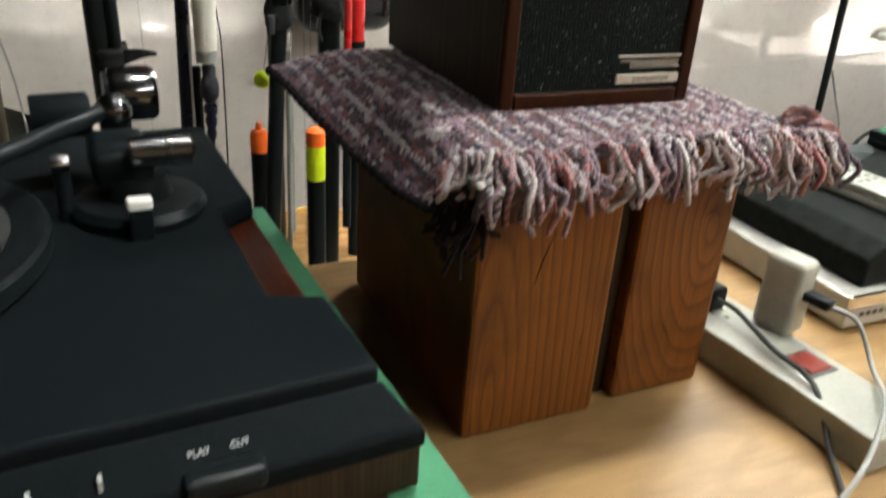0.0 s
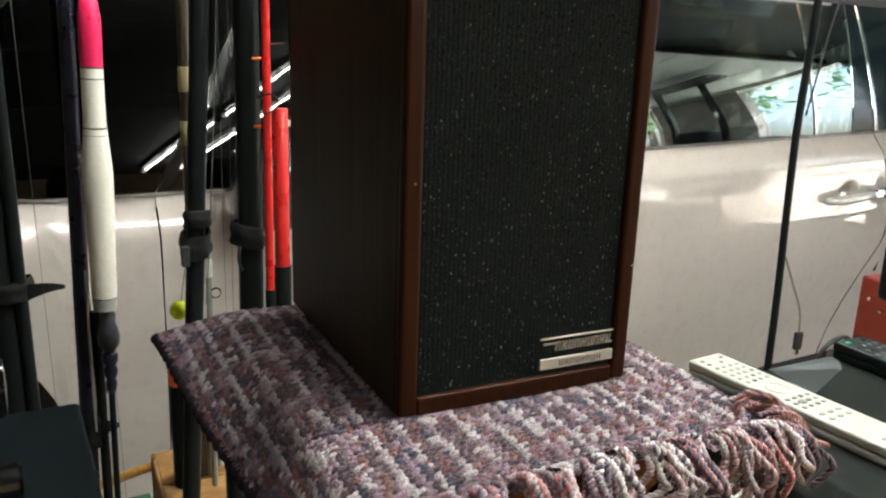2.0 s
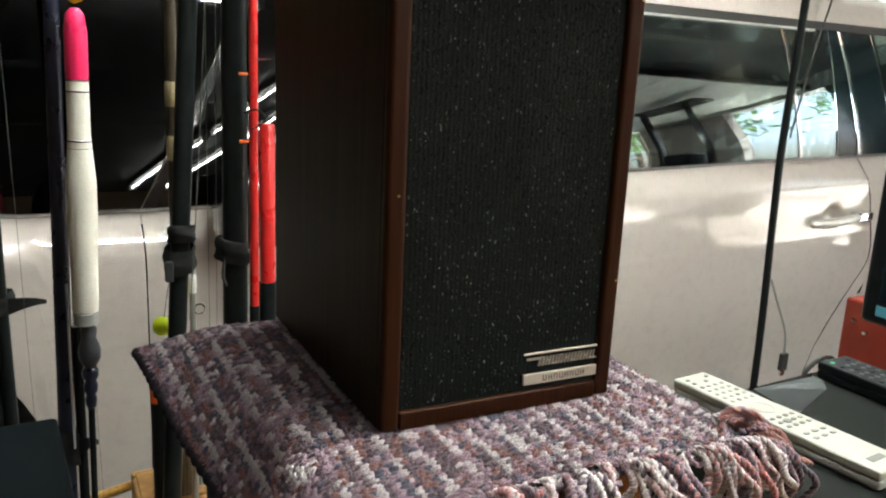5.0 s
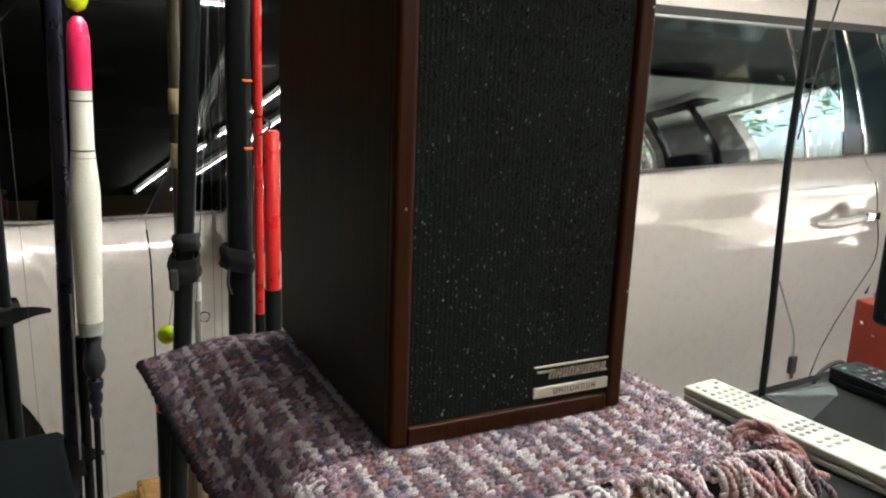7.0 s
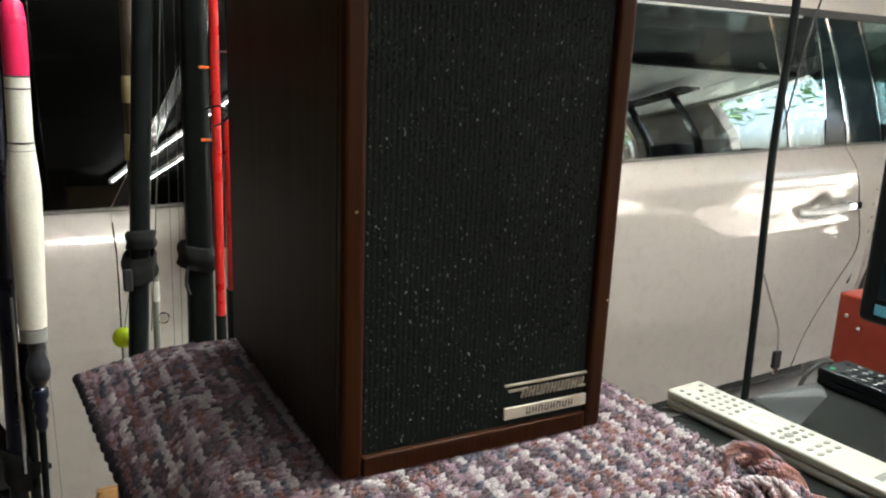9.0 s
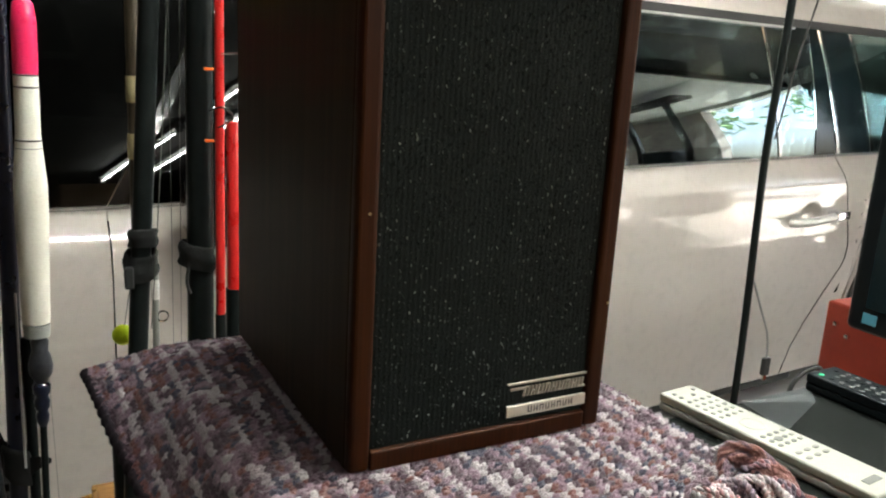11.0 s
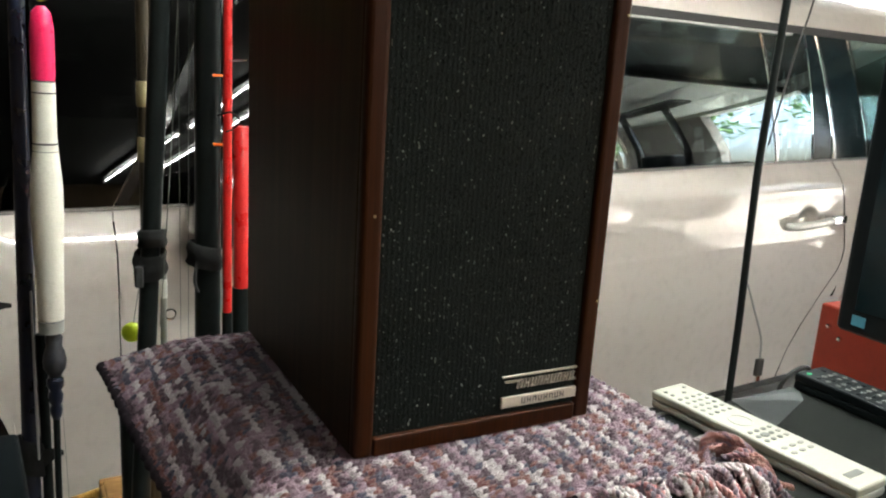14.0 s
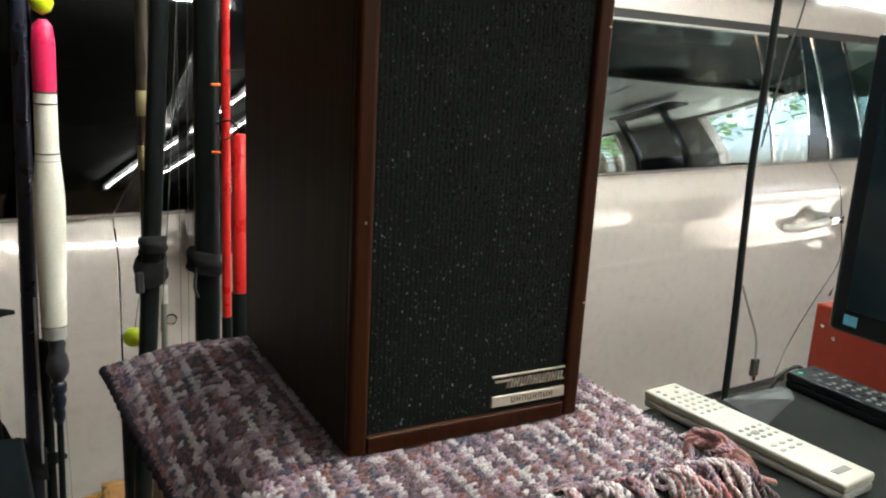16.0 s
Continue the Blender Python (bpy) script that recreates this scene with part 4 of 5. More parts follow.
# ---- monitor and tool chest ----
tv = thing("monitor", pose(0.968, 0.365, TOP, 0, 0, 0), "dark flat screen monitor standing on the bench", "monitor")
part("bezel", box(0, 0.045, -0.72, 0, 0.09, 0.55, 0.01, 3), "black_plastic", tv)
part("screen", box(-0.002, 0.001, -0.69, -0.03, 0.13, 0.52, 0.0005), "screen_glass", tv, "dark glossy screen")
part("stand_neck", box(0.02, 0.05, -0.42, -0.3, 0.01, 0.1, 0.004), "black_plastic", tv)
part("stand_foot", box(-0.06, 0.13, -0.5, -0.22, 0, 0.014, 0.004), "black_plastic", tv)
part("sticker", box(-0.0012, 0.0, -0.05, -0.028, 0.106, 0.122, 0), "blue_sticker", tv, "small blue sticker")

chest = thing("tool_chest", pose(1.405, 0.694, 0), "red enamelled steel tool chest", "tool chest")
part("body", box(0, 0.62, -0.45, 0, 0.06, 0.905, 0.006, 3), "tool_red", chest)
for k in range(5):
    d = part("drawer", box(0.02, 0.6, -0.456, -0.446, 0.09 + 0.16 * k, 0.235 + 0.16 * k, 0.003), "tool_red", chest)
    part("handle", box(0.1, 0.52, -0.468, -0.456, 0.205 + 0.16 * k, 0.222 + 0.16 * k, 0.003), "chrome", d)
for k in range(2):
    part("latch", lathe([(0.005, 0), (0.005, -0.008), (0.003, -0.010)], 16, "X", (0, -0.03 - 0.03 * k, 0.86 - 0.02 * k)), "chrome", chest)
for x in (0.06, 0.56):
    for y in (-0.4, -0.05):
        part("caster", lathe([(0.03, -0.012), (0.03, 0.012)], 20, "X", (x, y, 0.03)), "rubber", chest)

slats = thing("slatted_crate", pose(3.05, 0.58, 0, 0, 0, 8), "white plastic crate with open slatted sides on the floor", "crate")
for k in range(5):
    for y in (-0.2, 0.19):
        part("slat", box(-0.28, 0.28, y, y + 0.01, 0.02 + 0.085 * k, 0.055 + 0.085 * k, 0.002), "white_plastic", slats)
    for x in (-0.29, 0.28):
        part("slat", box(x, x + 0.01, -0.19, 0.19, 0.02 + 0.085 * k, 0.055 + 0.085 * k, 0.002), "white_plastic", slats)
for x in (-0.285, 0.275):
    for y in (-0.195, 0.185):
        part("corner_post", box(x - 0.006, x + 0.016, y - 0.006, y + 0.016, 0, 0.4, 0.002), "white_plastic", slats)
part("base", box(-0.28, 0.28, -0.19, 0.19, 0.005, 0.02, 0.002), "white_plastic", slats)

# ---- fishing rods and floats ----
def rod(x, y, z0, z1, r0, r1, material, label, lean=(0, 0), name="fishing_rod", seg=14):
    t = thing(name, pose(x, y, z0), label, "fishing rod", "fishing rods in the rack")
    part("blank", tube([(0, 0, 0), (lean[0] * 0.3, lean[1] * 0.3, (z1 - z0) * 0.3), (lean[0], lean[1], z1 - z0)], [r0, (r0 * 0.7 + r1 * 0.3), r1], seg), material, t, smooth=60)
    return t


def strap(t, z, r, h=0.03, tail=None, at=(0, 0)):
    """A cloth strap wound round a rod, creased and uneven."""
    q = random.Random(int(z * 1000))
    ph = [q.uniform(0, 6) for _ in range(4)]

    def fn(u, v):
        a = 2 * math.pi * u
        rr = r * (1.06 + 0.07 * math.sin(2 * a + ph[0] + 2 * v) + 0.05 * math.sin(5 * a + ph[1]) + 0.06 * math.sin(9 * v + ph[2] + a)) * (0.9 if v in (0, 1) else 1)
        return (at[0] + rr * math.cos(a), at[1] + rr * math.sin(a), z + h * (v - 0.5) + 0.14 * h * math.sin(a + ph[3]))
    part("strap", sheet(fn, 24, 9, 0.002), "strap", t, "wrapped black cloth strap", smooth=70)
    if tail:
        def flag(u, v):
            w = 0.011 * (1 - 0.75 * u)
            return (at[0] + r * 0.7 + tail * u, at[1] - r * (0.9 + 0.3 * math.sin(3 * u)), z + w * (v - 0.5) * 2 + 0.006 * math.sin(2.5 * u))
        part("strap_tail", sheet(flag, 8, 3, 0.0025), "strap", t, smooth=70)


BASE = 0.738
navy = rod(-0.189, 0.51, 0.0, 2.35, 0.0115, 0.0048, "blue_rod", "navy fishing rod with a black strap", (0.060, 0))
strap(navy, 0.93, 0.0135, 0.04, 0.02, (0.026, 0))
part("second_section", tube([(0.036, -0.004, 0.55), (0.040, -0.004, 1.07)], 0.0055, 10), "carbon", navy, smooth=60)
part("pale_strip", tube([(0.031, -0.012, 0.93), (0.033, -0.011, 1.12)], 0.0013, 6), "paper", navy)

fl = thing("fishing_float", pose(-0.160, 0.482, 0.0, 0, 1.1, 0), "large cream and fluorescent pink fishing float hanging on a rod", "fishing float", "floats")
part("body", lathe([(0.005, 1.092), (0.0122, 1.094), (0.0127, 1.10), (0.0132, 1.14), (0.0148, 1.2), (0.0148, 1.232), (0.0121, 1.264), (0.0109, 1.28), (0.0106, 1.335)], 32), "cream", fl, "cream foam body", smooth=40)
part("tip", lathe([(0.0106, 1.335), (0.0109, 1.345), (0.0108, 1.382), (0.0088, 1.398), (0.004, 1.404)], 32), "pink", fl, "fluorescent pink tip", smooth=40)
for z in (1.267, 1.2745, 1.3235, 1.3345):
    part("ring", lathe([(0.0106 if z > 1.3 else 0.0116, z - 0.0008), (0.0112 if z > 1.3 else 0.0121, z), (0.0106 if z > 1.3 else 0.0114, z + 0.0008)], 32), "ink", fl)
part("bead", lathe([(0.001, 1.408), (0.008, 1.412), (0.011, 1.420), (0.008, 1.428), (0.001, 1.432)], 20), "lime", fl, smooth=60)
part("collar", lathe([(0.0118, 1.080), (0.0124, 1.0925), (0.006, 1.094)], 24), "grey_plastic", fl, smooth=40)
part("swivel", lathe([(0.004, 1.081), (0.0085, 1.074), (0.0075, 1.064), (0.0098, 1.058), (0.0115, 1.049), (0.0108, 1.040), (0.0072, 1.034), (0.0060, 1.031)], 20, "Z", (0.002, 0, 0)), "grey_knob", fl, "dark grey swivel ball", smooth=60)
part("spring", lathe([(0.0050, 1.031), (0.0084, 1.027), (0.0082, 1.020), (0.0056, 1.015), (0.0074, 1.010), (0.0070, 1.003), (0.0048, 0.999), (0.0062, 0.994), (0.0056, 0.987), (0.0036, 0.982)], 18, "Z", (0.002, 0, 0)), "blue_rod", fl, "navy spring below the swivel", smooth=60)
part("hanger", tube([(0.002, 0, 0.0), (0.002, 0, 1.0)], 0.0035, 8), "carbon", fl, smooth=60)

brown = rod(-0.0165, 0.69, BASE, 2.3, 0.0082, 0.0072, "brown_rod", "brown fishing rod with tan bands", (0.004, 0))
for z in (1.243, 1.313):
    part("band", lathe([(0.0082, z - BASE - 0.016), (0.0089, z - BASE - 0.015), (0.0089, z - BASE + 0.015), (0.0082, z - BASE + 0.016)], 18, "Z", (0.001, 0, 0)), "olive_band", brown, smooth=40)
part("second_section", tube([(0.0125, 0.004, 0.36), (0.0135, 0.004, 1.5)], [0.0056, 0.005], 10), "brown_rod", brown, smooth=60)
dark = rod(-0.047, 0.60, BASE, 2.3, 0.0118, 0.0100, "carbon", "thick dark fishing rod strapped in a bundle", (0.0915, 0))
strap(dark, 1.115 - BASE, 0.0175, 0.032, None, (0.0225, 0))
strap(dark, 1.146 - BASE, 0.0165, 0.022, None, (0.0255, 0))
spare = rod(-0.005, 0.655, BASE, 1.11, 0.0042, 0.0042, "grey_plastic", "slim grey rod section beside the dark rod", (0.004, 0))
part("guide_ring", lathe([(0.006, -0.001), (0.008, 0), (0.006, 0.001)], 20, "Y", (0.011, -0.003, 0.292), cap=False), "chrome", spare)
part("collar", lathe([(0.0052, 0.315), (0.0056, 0.322), (0.0056, 0.336), (0.0048, 0.341)], 14, "Z", (0.003, 0, 0)), "white_plastic", spare)
blackrod = rod(0.038, 0.585, BASE, 2.3, 0.0165, 0.0125, "carbon", "thick black fishing rod with a cloth strap", (0.012, 0))
strap(blackrod, 1.125 - BASE, 0.02, 0.03)
part("ring_foot", tube(curve([(-0.012, -0.012, 0.385), (-0.016, -0.016, 0.36), (-0.012, -0.016, 0.345)], 4), 0.002, 6), "strap", blackrod)
red = rod(0.057, 0.552, 1.06, 2.2, 0.0055, 0.0045, "red_rod", "slim red fishing rod with wire line guides", (0.004, 0))
for z in (1.266, 1.345):
    part("thread_tab", box(-0.016, -0.0052, -0.003, 0.001, z - 1.0615, z - 1.0585, 0.0006), "orange", red, "small orange thread tab")
part("line_guide", tube(curve([(-0.012, -0.008, 0.24), (0.0, -0.02, 0.245), (0.012, -0.014, 0.235), (0.006, -0.01, 0.226), (-0.004, -0.014, 0.222)], 5), 0.0011, 6), "carbon", red)
part("line_guide", tube(curve([(0.002, -0.006, 0.302), (0.016, -0.01, 0.303), (0.02, -0.01, 0.304)], 4), 0.001, 6), "chrome", red)
part("butt", tube([(0, 0, -0.25), (0, 0, 0.0)], 0.0065, 10), "carbon", red, smooth=60)
redtube = rod(0.086, 0.60, BASE, 1.076, 0.0115, 0.0115, "carbon", "red tube rod with a black grip")
part("upper_tube", lathe([(0.0098, 1.072 - BASE), (0.0098, 1.281 - BASE), (0.0085, 1.283 - BASE)], 18), "red_rod", redtube, "red lacquered tube", smooth=40)
part("cap_ring", lathe([(0.003, 1.26 - BASE), (0.003, 1.268 - BASE)], 10, "Z", (0.011, 0, 0)), "paper", redtube)

part("reel_line", tube(curve([(0.030, -0.014, 0.30), (0.048, -0.02, 0.55), (0.072, -0.014, 0.95)], 5), 0.0006, 5), "line", dark)
part("band_buckle", box(0.002, 0.012, -0.020, -0.010, 0.352, 0.378, 0.002), "strap", dark)
ball = thing("fishing_bobber", pose(-0.044, 0.634, 1.017), "round fluorescent yellow bobber hanging on a line", "bobber", "floats")
part("ball", lathe([(0.001, -0.0128)] + [(0.0128 * math.cos(a * 0.26), 0.0128 * math.sin(a * 0.26)) for a in range(-5, 6)] + [(0.001, 0.0128)], 24), "lime", ball, smooth=180)
part("line", tube([(0.002, 0, 0.012), (0.010, 0.01, 0.05), (0.022, 0.025, 0.095)], 0.0006, 5), "line", ball)

of = thing("fishing_float", pose(-0.046, 0.668, BASE), "black fishing float with a fluorescent orange tip", "fishing float", "floats")
part("body", lathe([(0.008, 0), (0.0135, 0.004), (0.0135, 0.16)], 24), "carbon", of, smooth=40)
part("tip", lathe([(0.0135, 0.16), (0.0137, 0.186), (0.011, 0.193), (0.005, 0.195), (0.005, 0.203), (0.002, 0.206)], 24), "orange", of, "fluorescent orange tip", smooth=40)
yf = thing("fishing_float", pose(-0.006, 0.488, BASE), "black fishing float with yellow and orange tip", "fishing float", "floats")
part("body", lathe([(0.008, 0), (0.0125, 0.004), (0.0125, 0.178)], 24), "carbon", yf, smooth=40)
part("band", lathe([(0.0125, 0.178), (0.0128, 0.182), (0.0128, 0.226)], 24), "lime", yf, "fluorescent yellow band", smooth=40)
part("tip", lathe([(0.0128, 0.226), (0.0125, 0.245), (0.006, 0.25)], 24), "orange", yf, "fluorescent orange tip", smooth=40)
for x, y, z1, r, mt, lb in ((-0.012, 0.69, 0.93, 0.008, "brown_rod", "short brown rod butt"), (0.012, 0.71, 0.96, 0.006, "grey_plastic", "short grey rod butt"), (0.05, 0.70, 0.9, 0.009, "carbon", "short black rod butt")):
    rod(x, y, BASE, z1, r, r, mt, lb + " standing in the crate")

left = rod(-0.238, 0.74, 0.0, 2.3, 0.019, 0.013, "carbon", "bundle of dark fishing rods tied with a cloth strap", (-0.03, 0))
strap(left, 1.035, 0.022, 0.026, 0.045)
part("second_rod", tube([(0.014, -0.012, 0), (0.0, -0.012, 2.2)], [0.009, 0.007], 10), "carbon", left, smooth=60)
# The rod's highlight, modelled as a thin pale strand in the line material.
part("highlight_line", tube([(0.02, -0.016, 0.1), (0.0, -0.016, 2.2)], 0.0012, 5), "line", left)
far = rod(-0.42, 0.8, 0.0, 2.3, 0.008, 0.005, "brown_rod", "slim brown fishing rod", (0.05, 0))
for k, (x, y, dx) in enumerate(((-0.115, 0.66, -0.02), (0.012, 0.62, 0.012), (0.02, 0.62, 0.022), (0.028, 0.62, 0.03), (-0.19, 0.62, -0.015))):
    ln = thing("fishing_line", pose(x, y, BASE if -0.07 < x < 0.13 else 0.0), "thin slack fishing line along the rods", "fishing line", "fishing lines")
    part("strand", tube(curve([(0, 0, 0.0), (dx * 0.3, 0.004, 0.5), (dx, 0, 1.4)], 5), 0.00035, 4), "line", ln)
cane = thing("cane_rod", pose(0, 0, 0), "gold coloured cane rod lying across behind the rods", "fishing rod")
part("blank", tube(curve([(-0.42, 0.80, 0.635), (-0.1, 0.7985, 0.703), (0.06, 0.7975, 0.735)], 4), 0.0075, 12), "bamboo", cane, smooth=60)

pole = thing("antenna_pole", pose(1.093, 0.653, 0), "thin black pole with a cable clipped to it", "pole")
part("shaft", tube(curve([(0.005, 0, 0), (0.008, 0, 0.75), (-0.004, 0, 1.1), (-0.008, 0, 1.26), (0, 0, 1.53), (0.004, 0, 2.2)], 5), 0.0075, 10), "carbon", pole, smooth=60)
part("cable", tube(curve([(0.0, -0.008, 1.26), (0.03, -0.01, 1.42), (0.06, -0.01, 1.53), (0.1, -0.01, 1.75)], 5), 0.002, 6), "rubber", pole)
part("drop_cable", tube(curve([(0.004, -0.008, 0.985), (0.03, -0.012, 0.93), (0.062, -0.012, 0.87), (0.07, -0.012, 0.82)], 5), 0.0022, 6), "wire", pole)
part("plug", box(0.06, 0.078, -0.018, -0.008, 0.785, 0.822, 0.002), "rubber", pole, "small black cable plug")
part("plug_tip", box(0.064, 0.074, -0.016, -0.010, 0.774, 0.787, 0.001), "chrome", pole)
loop = thing("black_cable", pose(0, 0, 0), "short black cable loop behind the black box", "cable")
part("cord", tube(curve([(0.72, 0.262, TOP + 0.001), (0.72, 0.262, TOP + 0.06), (0.735, 0.26, TOP + 0.085), (0.77, 0.262, TOP + 0.09), (0.79, 0.266, TOP + 0.07), (0.8, 0.266, TOP + 0.002)], 6), 0.003, 8), "rubber", loop, smooth=60)
wl2 = thing("hanging_wire", pose(0, 0, 0), "thin pale wire hanging before the car", "wire")
part("strand", tube(curve([(-0.42, 1.2, 2.6), (-0.42, 1.2, 1.5), (-0.44, 1.2, 1.1), (-0.40, 1.2, 0.8), (-0.40, 1.2, 0.003)], 6), 0.002, 6), "wire", wl2)

# ---- the car ----
car = thing("car", pose(0.0, 1.514, 0, 0, 0, 3.83), "large white sport utility car with dark tinted windows", "car")
PROF = [(-0.02, 0.07), (0.0, 0.052), (0.03, 0.0348), (0.045, 0.0262), (0.06, 0.0176), (0.075, 0.0090), (0.084, 0.0053), (0.095, 0.0029), (0.12, 0.001), (0.16, -0.001), (0.26, 0.0025), (0.293, 0.0034), (0.305, 0.0024), (0.32, 0.0036), (0.40, 0.0068), (0.6, 0.018), (0.8, 0.06)]
ROOF, TILT_IN = 1.575, 0.137


def belt(x):
    return float(np.interp(x, [-1.4, -0.45, -0.25, 0.2, 1.5, 2.9, 4.3], [1.0, 1.02, 0.99, 0.99, 1.042, 1.07, 1.09]))


def side_y(h):
    return float(np.interp(h, [p[0] for p in PROF], [p[1] for p in PROF]))


def arch(x, xc, r=0.43, zc=0.36, low=0.12):
    return max(low, zc + math.sqrt(max(0, r * r - (x - xc) ** 2))) if abs(x - xc) < r else low


CUPS = ((2.685, 0.838), (1.12, 0.80))  # hollows behind the door handles


def door_edge(z):
    """The rear edge of the rear door, curved forward round the wheel arch."""
    return float(np.interp(z, [0.11, 0.21, 0.35, 0.49, 0.56, 0.60, 0.66, 0.72, 1.05], [2.727, 2.771, 2.825, 2.887, 2.945, 2.985, 3.0, 2.98, 2.862]))


def panel(name, x0, x1, xc=None, nu=40):
    hs = sorted(set([p[0] for p in PROF if p[0] >= 0] + [0.005, 0.285, 0.3015, 0.37, 0.5, 0.7] + [0.135 + 0.01 * k for k in range(15)]))

    def fn(u, v):
        k = v * (len(hs) - 1)
        h = float(np.interp(k, range(len(hs)), hs)) / hs[-1]
        edge = door_edge(1.06 - 0.94 * h)
        xa = edge + 0.004 if name == "rear_quarter" else x0
        xb = edge - 0.004 if name == "rear_door" else x1
        x = xa + (xb - xa) * u
        lo = arch(x, xc) if xc is not None else 0.12
        h = h * (belt(x) - lo)
        z = belt(x) - h
        dent = max([0.0] + [1 - ((x - cx) / 0.062) ** 2 - ((z - cz) / 0.05) ** 2 for cx, cz in CUPS])
        return (x, side_y(h) + 0.026 * min(1.0, 1.6 * dent), z)
    return part(name, sheet(fn, nu, len(hs) - 1, 0.012), "car_white", car, smooth=32)


panel("front_fender", -1.35, 0.029, -0.62, 60)
fdoor = panel("front_door", 0.0325, 1.30, None, 110)
rdoor = panel("rear_door", 1.308, 2.90, None, 150)
panel("rear_quarter", 2.908, 4.35, 3.50, 70)
part("sill", box(-0.2, 2.85, 0.08, 0.16, 0.07, 0.13, 0.01), "car_black", car)


def pane(name, x0b, x1b, x0t, x1t, parent=car, mt="car_glass", zt=ROOF, sink=0.0, thick=0.005, bow=1.35):
    def fn(u, v):
        xb, xt = x0b + (x1b - x0b) * u, x0t + (x1t - x0t) * u
        x = xb + (xt - xb) * v
        zb = belt(x) + 0.012
        return (x, 0.038 + TILT_IN * v ** bow + sink, zb + (zt - zb) * v)
    return part(name, sheet(fn, 8, 10, thick), mt, parent, smooth=60)


for a, b, c, d in ((-0.62, 0.03, -0.1, 0.35), (0.06, 1.24, 0.38, 1.2), (1.37, 2.462, 1.33, 2.422), (2.478, 2.694, 2.438, 2.715), (3.10, 3.9, 3.02, 3.7)):
    pane("window_pane", a, b, c, d, mt="front_glass" if a < 0.5 else "car_glass", bow=1.0 if a < 0.5 else 1.35)
pane("window_pane", 2.85, 3.09, 2.80, 3.01, mt="privacy_glass")
pane("pillar", 3.085, 3.105, 3.005, 3.025, mt="car_black", sink=-0.004, thick=0.02)
for a, b, c, d in ((0.03, 0.06, 0.35, 0.38), (1.24, 1.37, 1.2, 1.33), (2.694, 2.832, 2.715, 2.778)):
    pane("pillar", a, b, c, d, mt="privacy_glass" if a > 2 else "car_black", sink=-0.004, thick=0.03)
pane("chrome_bar", 2.462, 2.478, 2.422, 2.438, mt="chrome", sink=-0.005, thick=0.01)
pane("chrome_bar", 2.832, 2.85, 2.778, 2.796, mt="chrome", sink=-0.009, thick=0.006)
part("top_trim", box(1.3, 2.62, 0.160, 0.172, ROOF - 0.012, ROOF - 0.003, 0.002), "grey_plastic", car)
part("belt_trim", sheet(lambda u, v: (-0.6 + 4.5 * u, 0.03 + 0.004 * math.cos(math.pi * v), belt(-0.6 + 4.5 * u) + 0.004 + 0.012 * v), 60, 4, 0.008), "chrome", car, smooth=60)
part("gutter_trim", box(-0.1, 3.7, 0.168, 0.188, ROOF - 0.003, ROOF + 0.030, 0.004), "rubber", car)
part("roof", sheet(lambda u, v: (-0.15 + 4.3 * u, 0.168 + 1.5 * v, ROOF + 0.028 + 0.22 * min(1, (math.sin(math.pi * v)) ** 0.45)), 20, 36, 0.02), "car_white", car, smooth=60)
part("floor_pan", box(-1.2, 4.2, 0.1, 1.7, 0.22, 0.32, 0.01), "car_black", car)
part("far_side", sheet(lambda u, v: (-1.35 + 5.7 * u, 1.82 - side_y(0.7 * (1 - v)), 0.3 + 0.75 * v), 20, 12, 0.02), "car_white", car, smooth=60)
part("far_window", sheet(lambda u, v: (-0.3 + 4.1 * u, 1.78 - TILT_IN * v, 1.05 + 0.52 * v), 8, 4, 0.005), "car_glass", car)
part("door_liner", box(-0.3, 3.9, 0.06, 0.075, 0.35, 0.96, 0.003), "car_black", car)
part("tailgate", box(4.27, 4.34, 0.06, 1.78, 0.3, 1.08, 0.02), "car_white", car)
part("rear_window", sheet(lambda u, v: (4.3 - 0.25 * v, 0.1 + 1.6 * u, 1.08 + 0.5 * v), 6, 4, 0.005), "car_glass", car)
part("rear_pillar", box(3.9, 4.3, 0.06, 0.2, 1.0, 1.6, 0.03, 3), "car_white", car, smooth=50)
part("bulkhead", box(-0.75, -0.7, 0.1, 1.7, 0.3, 1.0, 0.01), "car_black", car)
part("hood", sheet(lambda u, v: (-1.35 + 0.75 * u, 0.05 + 1.72 * v, 0.98 + 0.05 * math.sin(math.pi * v)), 8, 20, 0.015), "car_black", car, smooth=60)
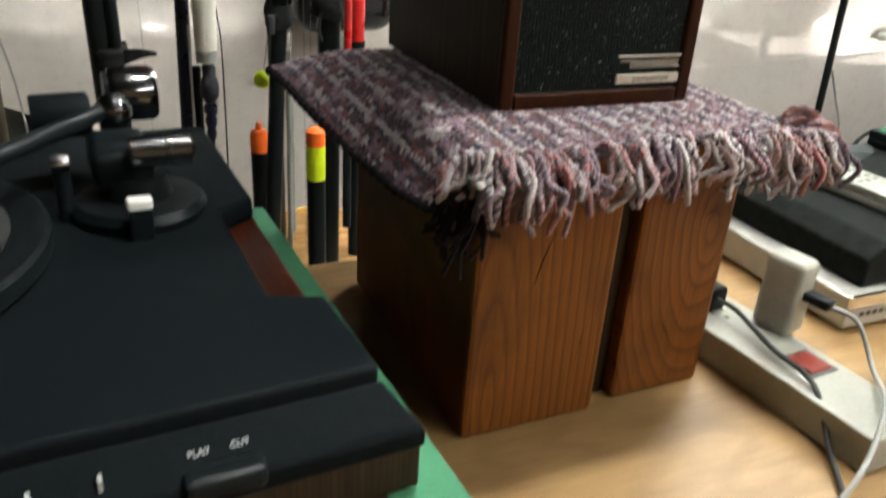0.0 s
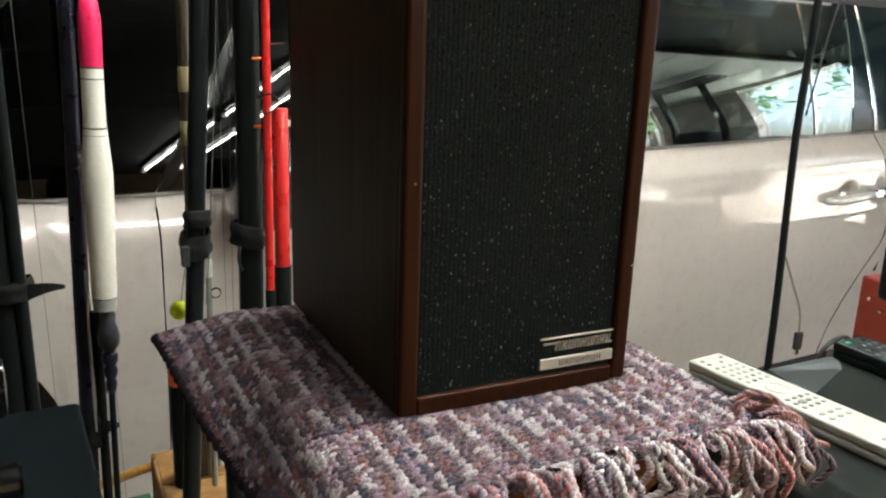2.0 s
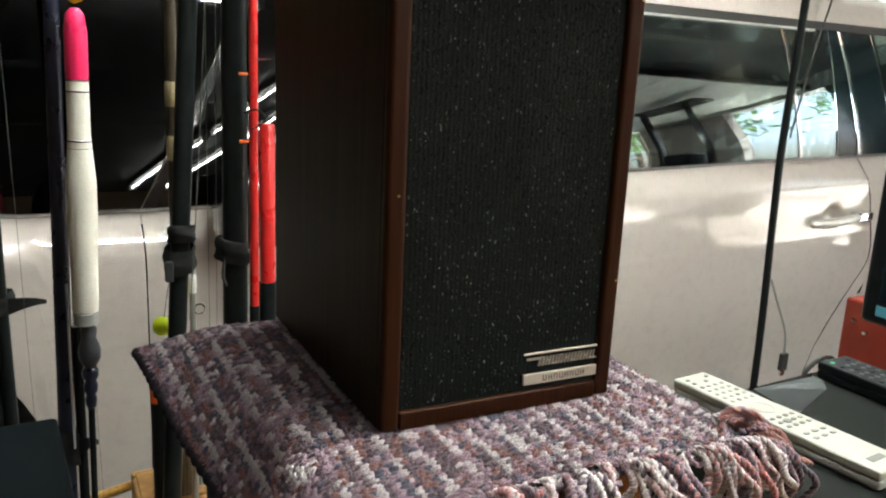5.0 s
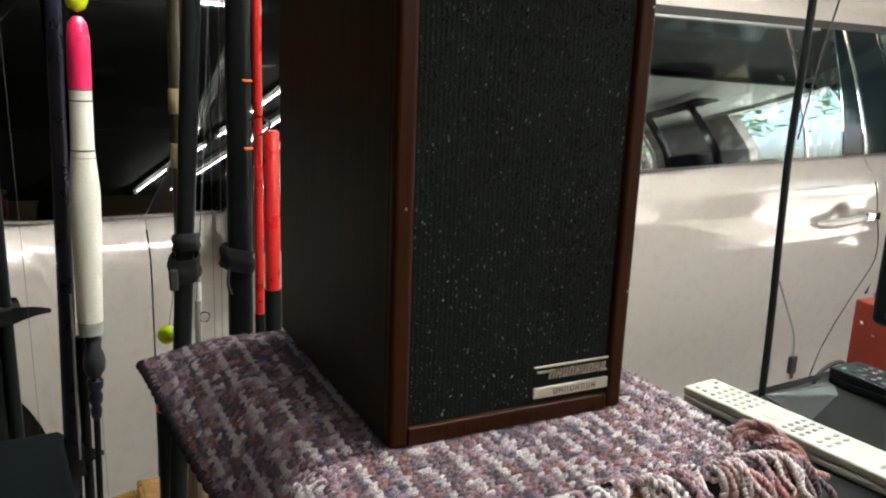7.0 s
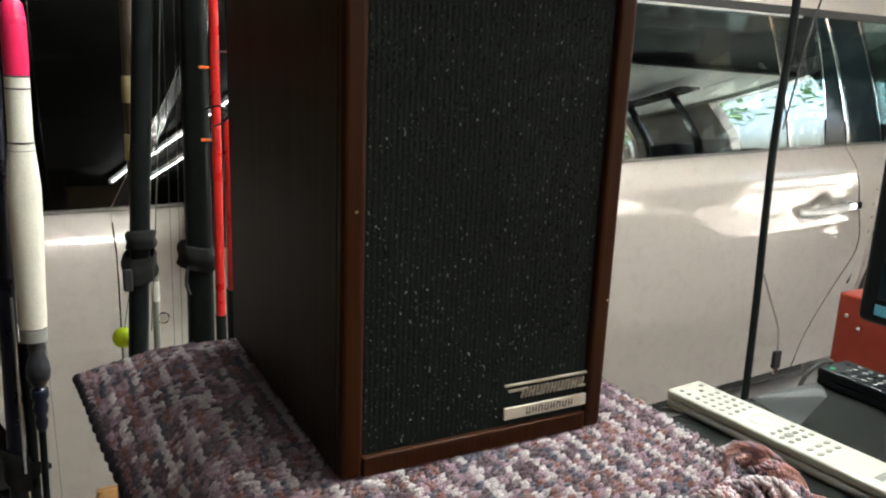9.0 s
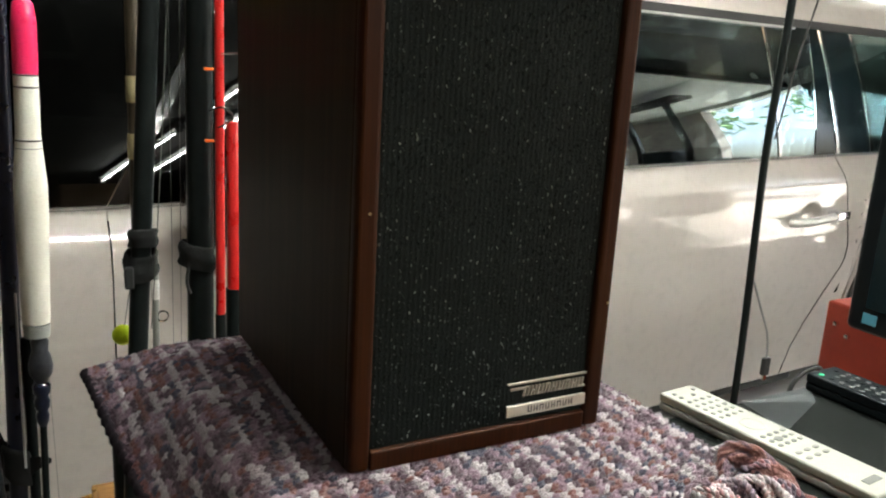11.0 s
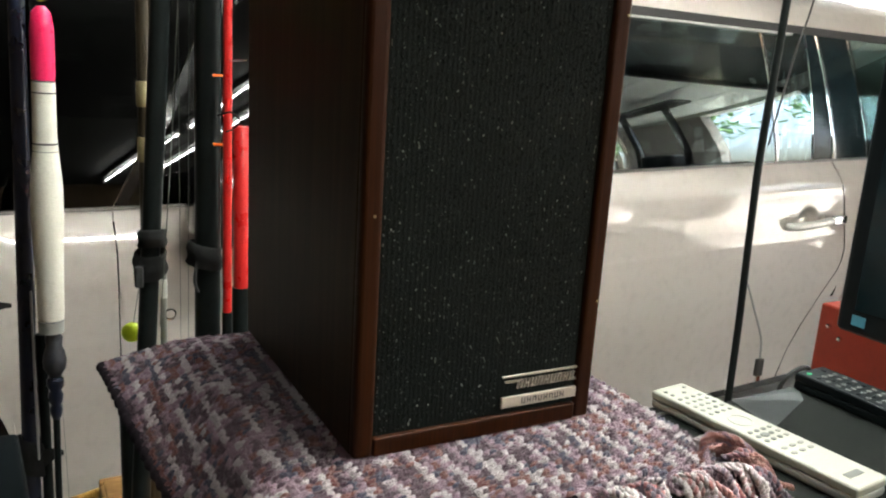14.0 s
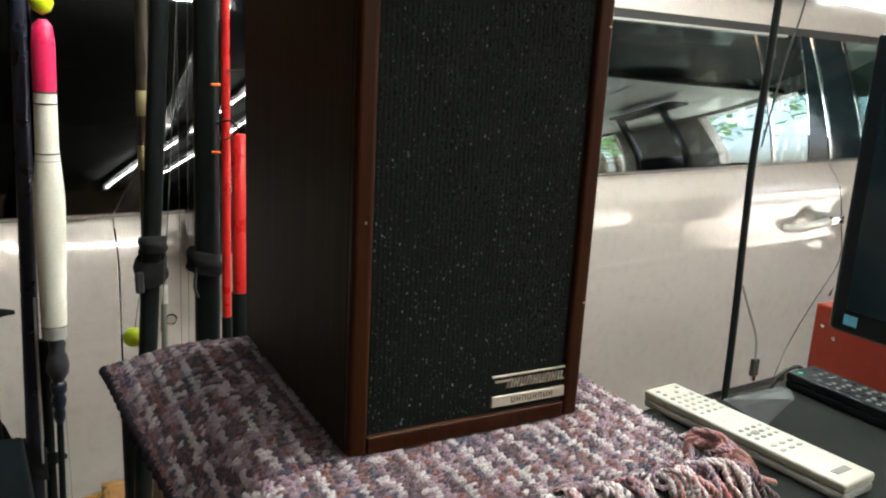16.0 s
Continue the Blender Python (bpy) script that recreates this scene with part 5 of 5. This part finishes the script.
for sx, sy in ((0.95, 0.25), (0.95, 1.05), (2.15, 0.25), (2.15, 0.72), (2.15, 1.2)):
    st = part("seat", box(sx - 0.5, sx, sy, sy + 0.46, 0.45, 0.66, 0.05, 4), "seat", car, "grey cloth car seat", smooth=50)
    part("backrest", box(sx - 0.05, sx + 0.12, sy + 0.01, sy + 0.45, 0.6, 1.2, 0.05, 4), "seat", st, smooth=50)
    part("headrest", box(sx + 0.02, sx + 0.12, sy + 0.09, sy + 0.37, 1.22, 1.42, 0.045, 4), "seat", st, smooth=50)
for wx in (-0.62, 3.50):
    wh = part("wheel", lathe([(0.20, 0.06), (0.34, 0.055), (0.365, 0.09), (0.365, 0.24), (0.34, 0.27), (0.2, 0.26)], 48, "Y", (wx, 0, 0.365)), "tyre", car, "black tyre and alloy wheel", smooth=40)
    part("rim", lathe([(0.03, 0.075), (0.10, 0.08), (0.19, 0.085), (0.205, 0.065), (0.215, 0.07), (0.21, 0.2)], 40, "Y", (wx, 0, 0.365)), "silver", wh, smooth=40)
part("wheel_well", box(3.03, 3.98, 0.14, 0.4, 0.3, 0.85, 0.02), "car_black", car)
mirror = part("side_mirror", box(0.158, 0.42, -0.22, -0.05, 0.935, 1.13, 0.06, 5), "car_black", car, "gloss black door mirror", smooth=50)
part("mirror_arm", box(0.2, 0.32, -0.08, 0.045, 0.95, 1.0, 0.015, 3), "car_black", mirror, smooth=50)
for door, hx, hz in ((rdoor, 2.548, 0.822), (fdoor, 0.985, 0.79)):
    bar = tube(curve([(hx, 0.0, hz - 0.006), (hx + 0.02, -0.030, hz - 0.002), (hx + 0.13, -0.044, hz + 0.006), (hx + 0.25, -0.036, hz + 0.013), (hx + 0.325, -0.022, hz + 0.016), (hx + 0.33, 0.0, hz + 0.016)], 6), [0.013] + [0.0165] * 29 + [0.014], 14)
    part("door_handle", bar, "silver", door, "chrome door handle bar", smooth=60)
    part("handle_cap", box(hx + 0.235, hx + 0.332, -0.052, -0.004, hz - 0.004, hz + 0.034, 0.008, 3), "chrome", door, "chrome handle end cap", smooth=60)
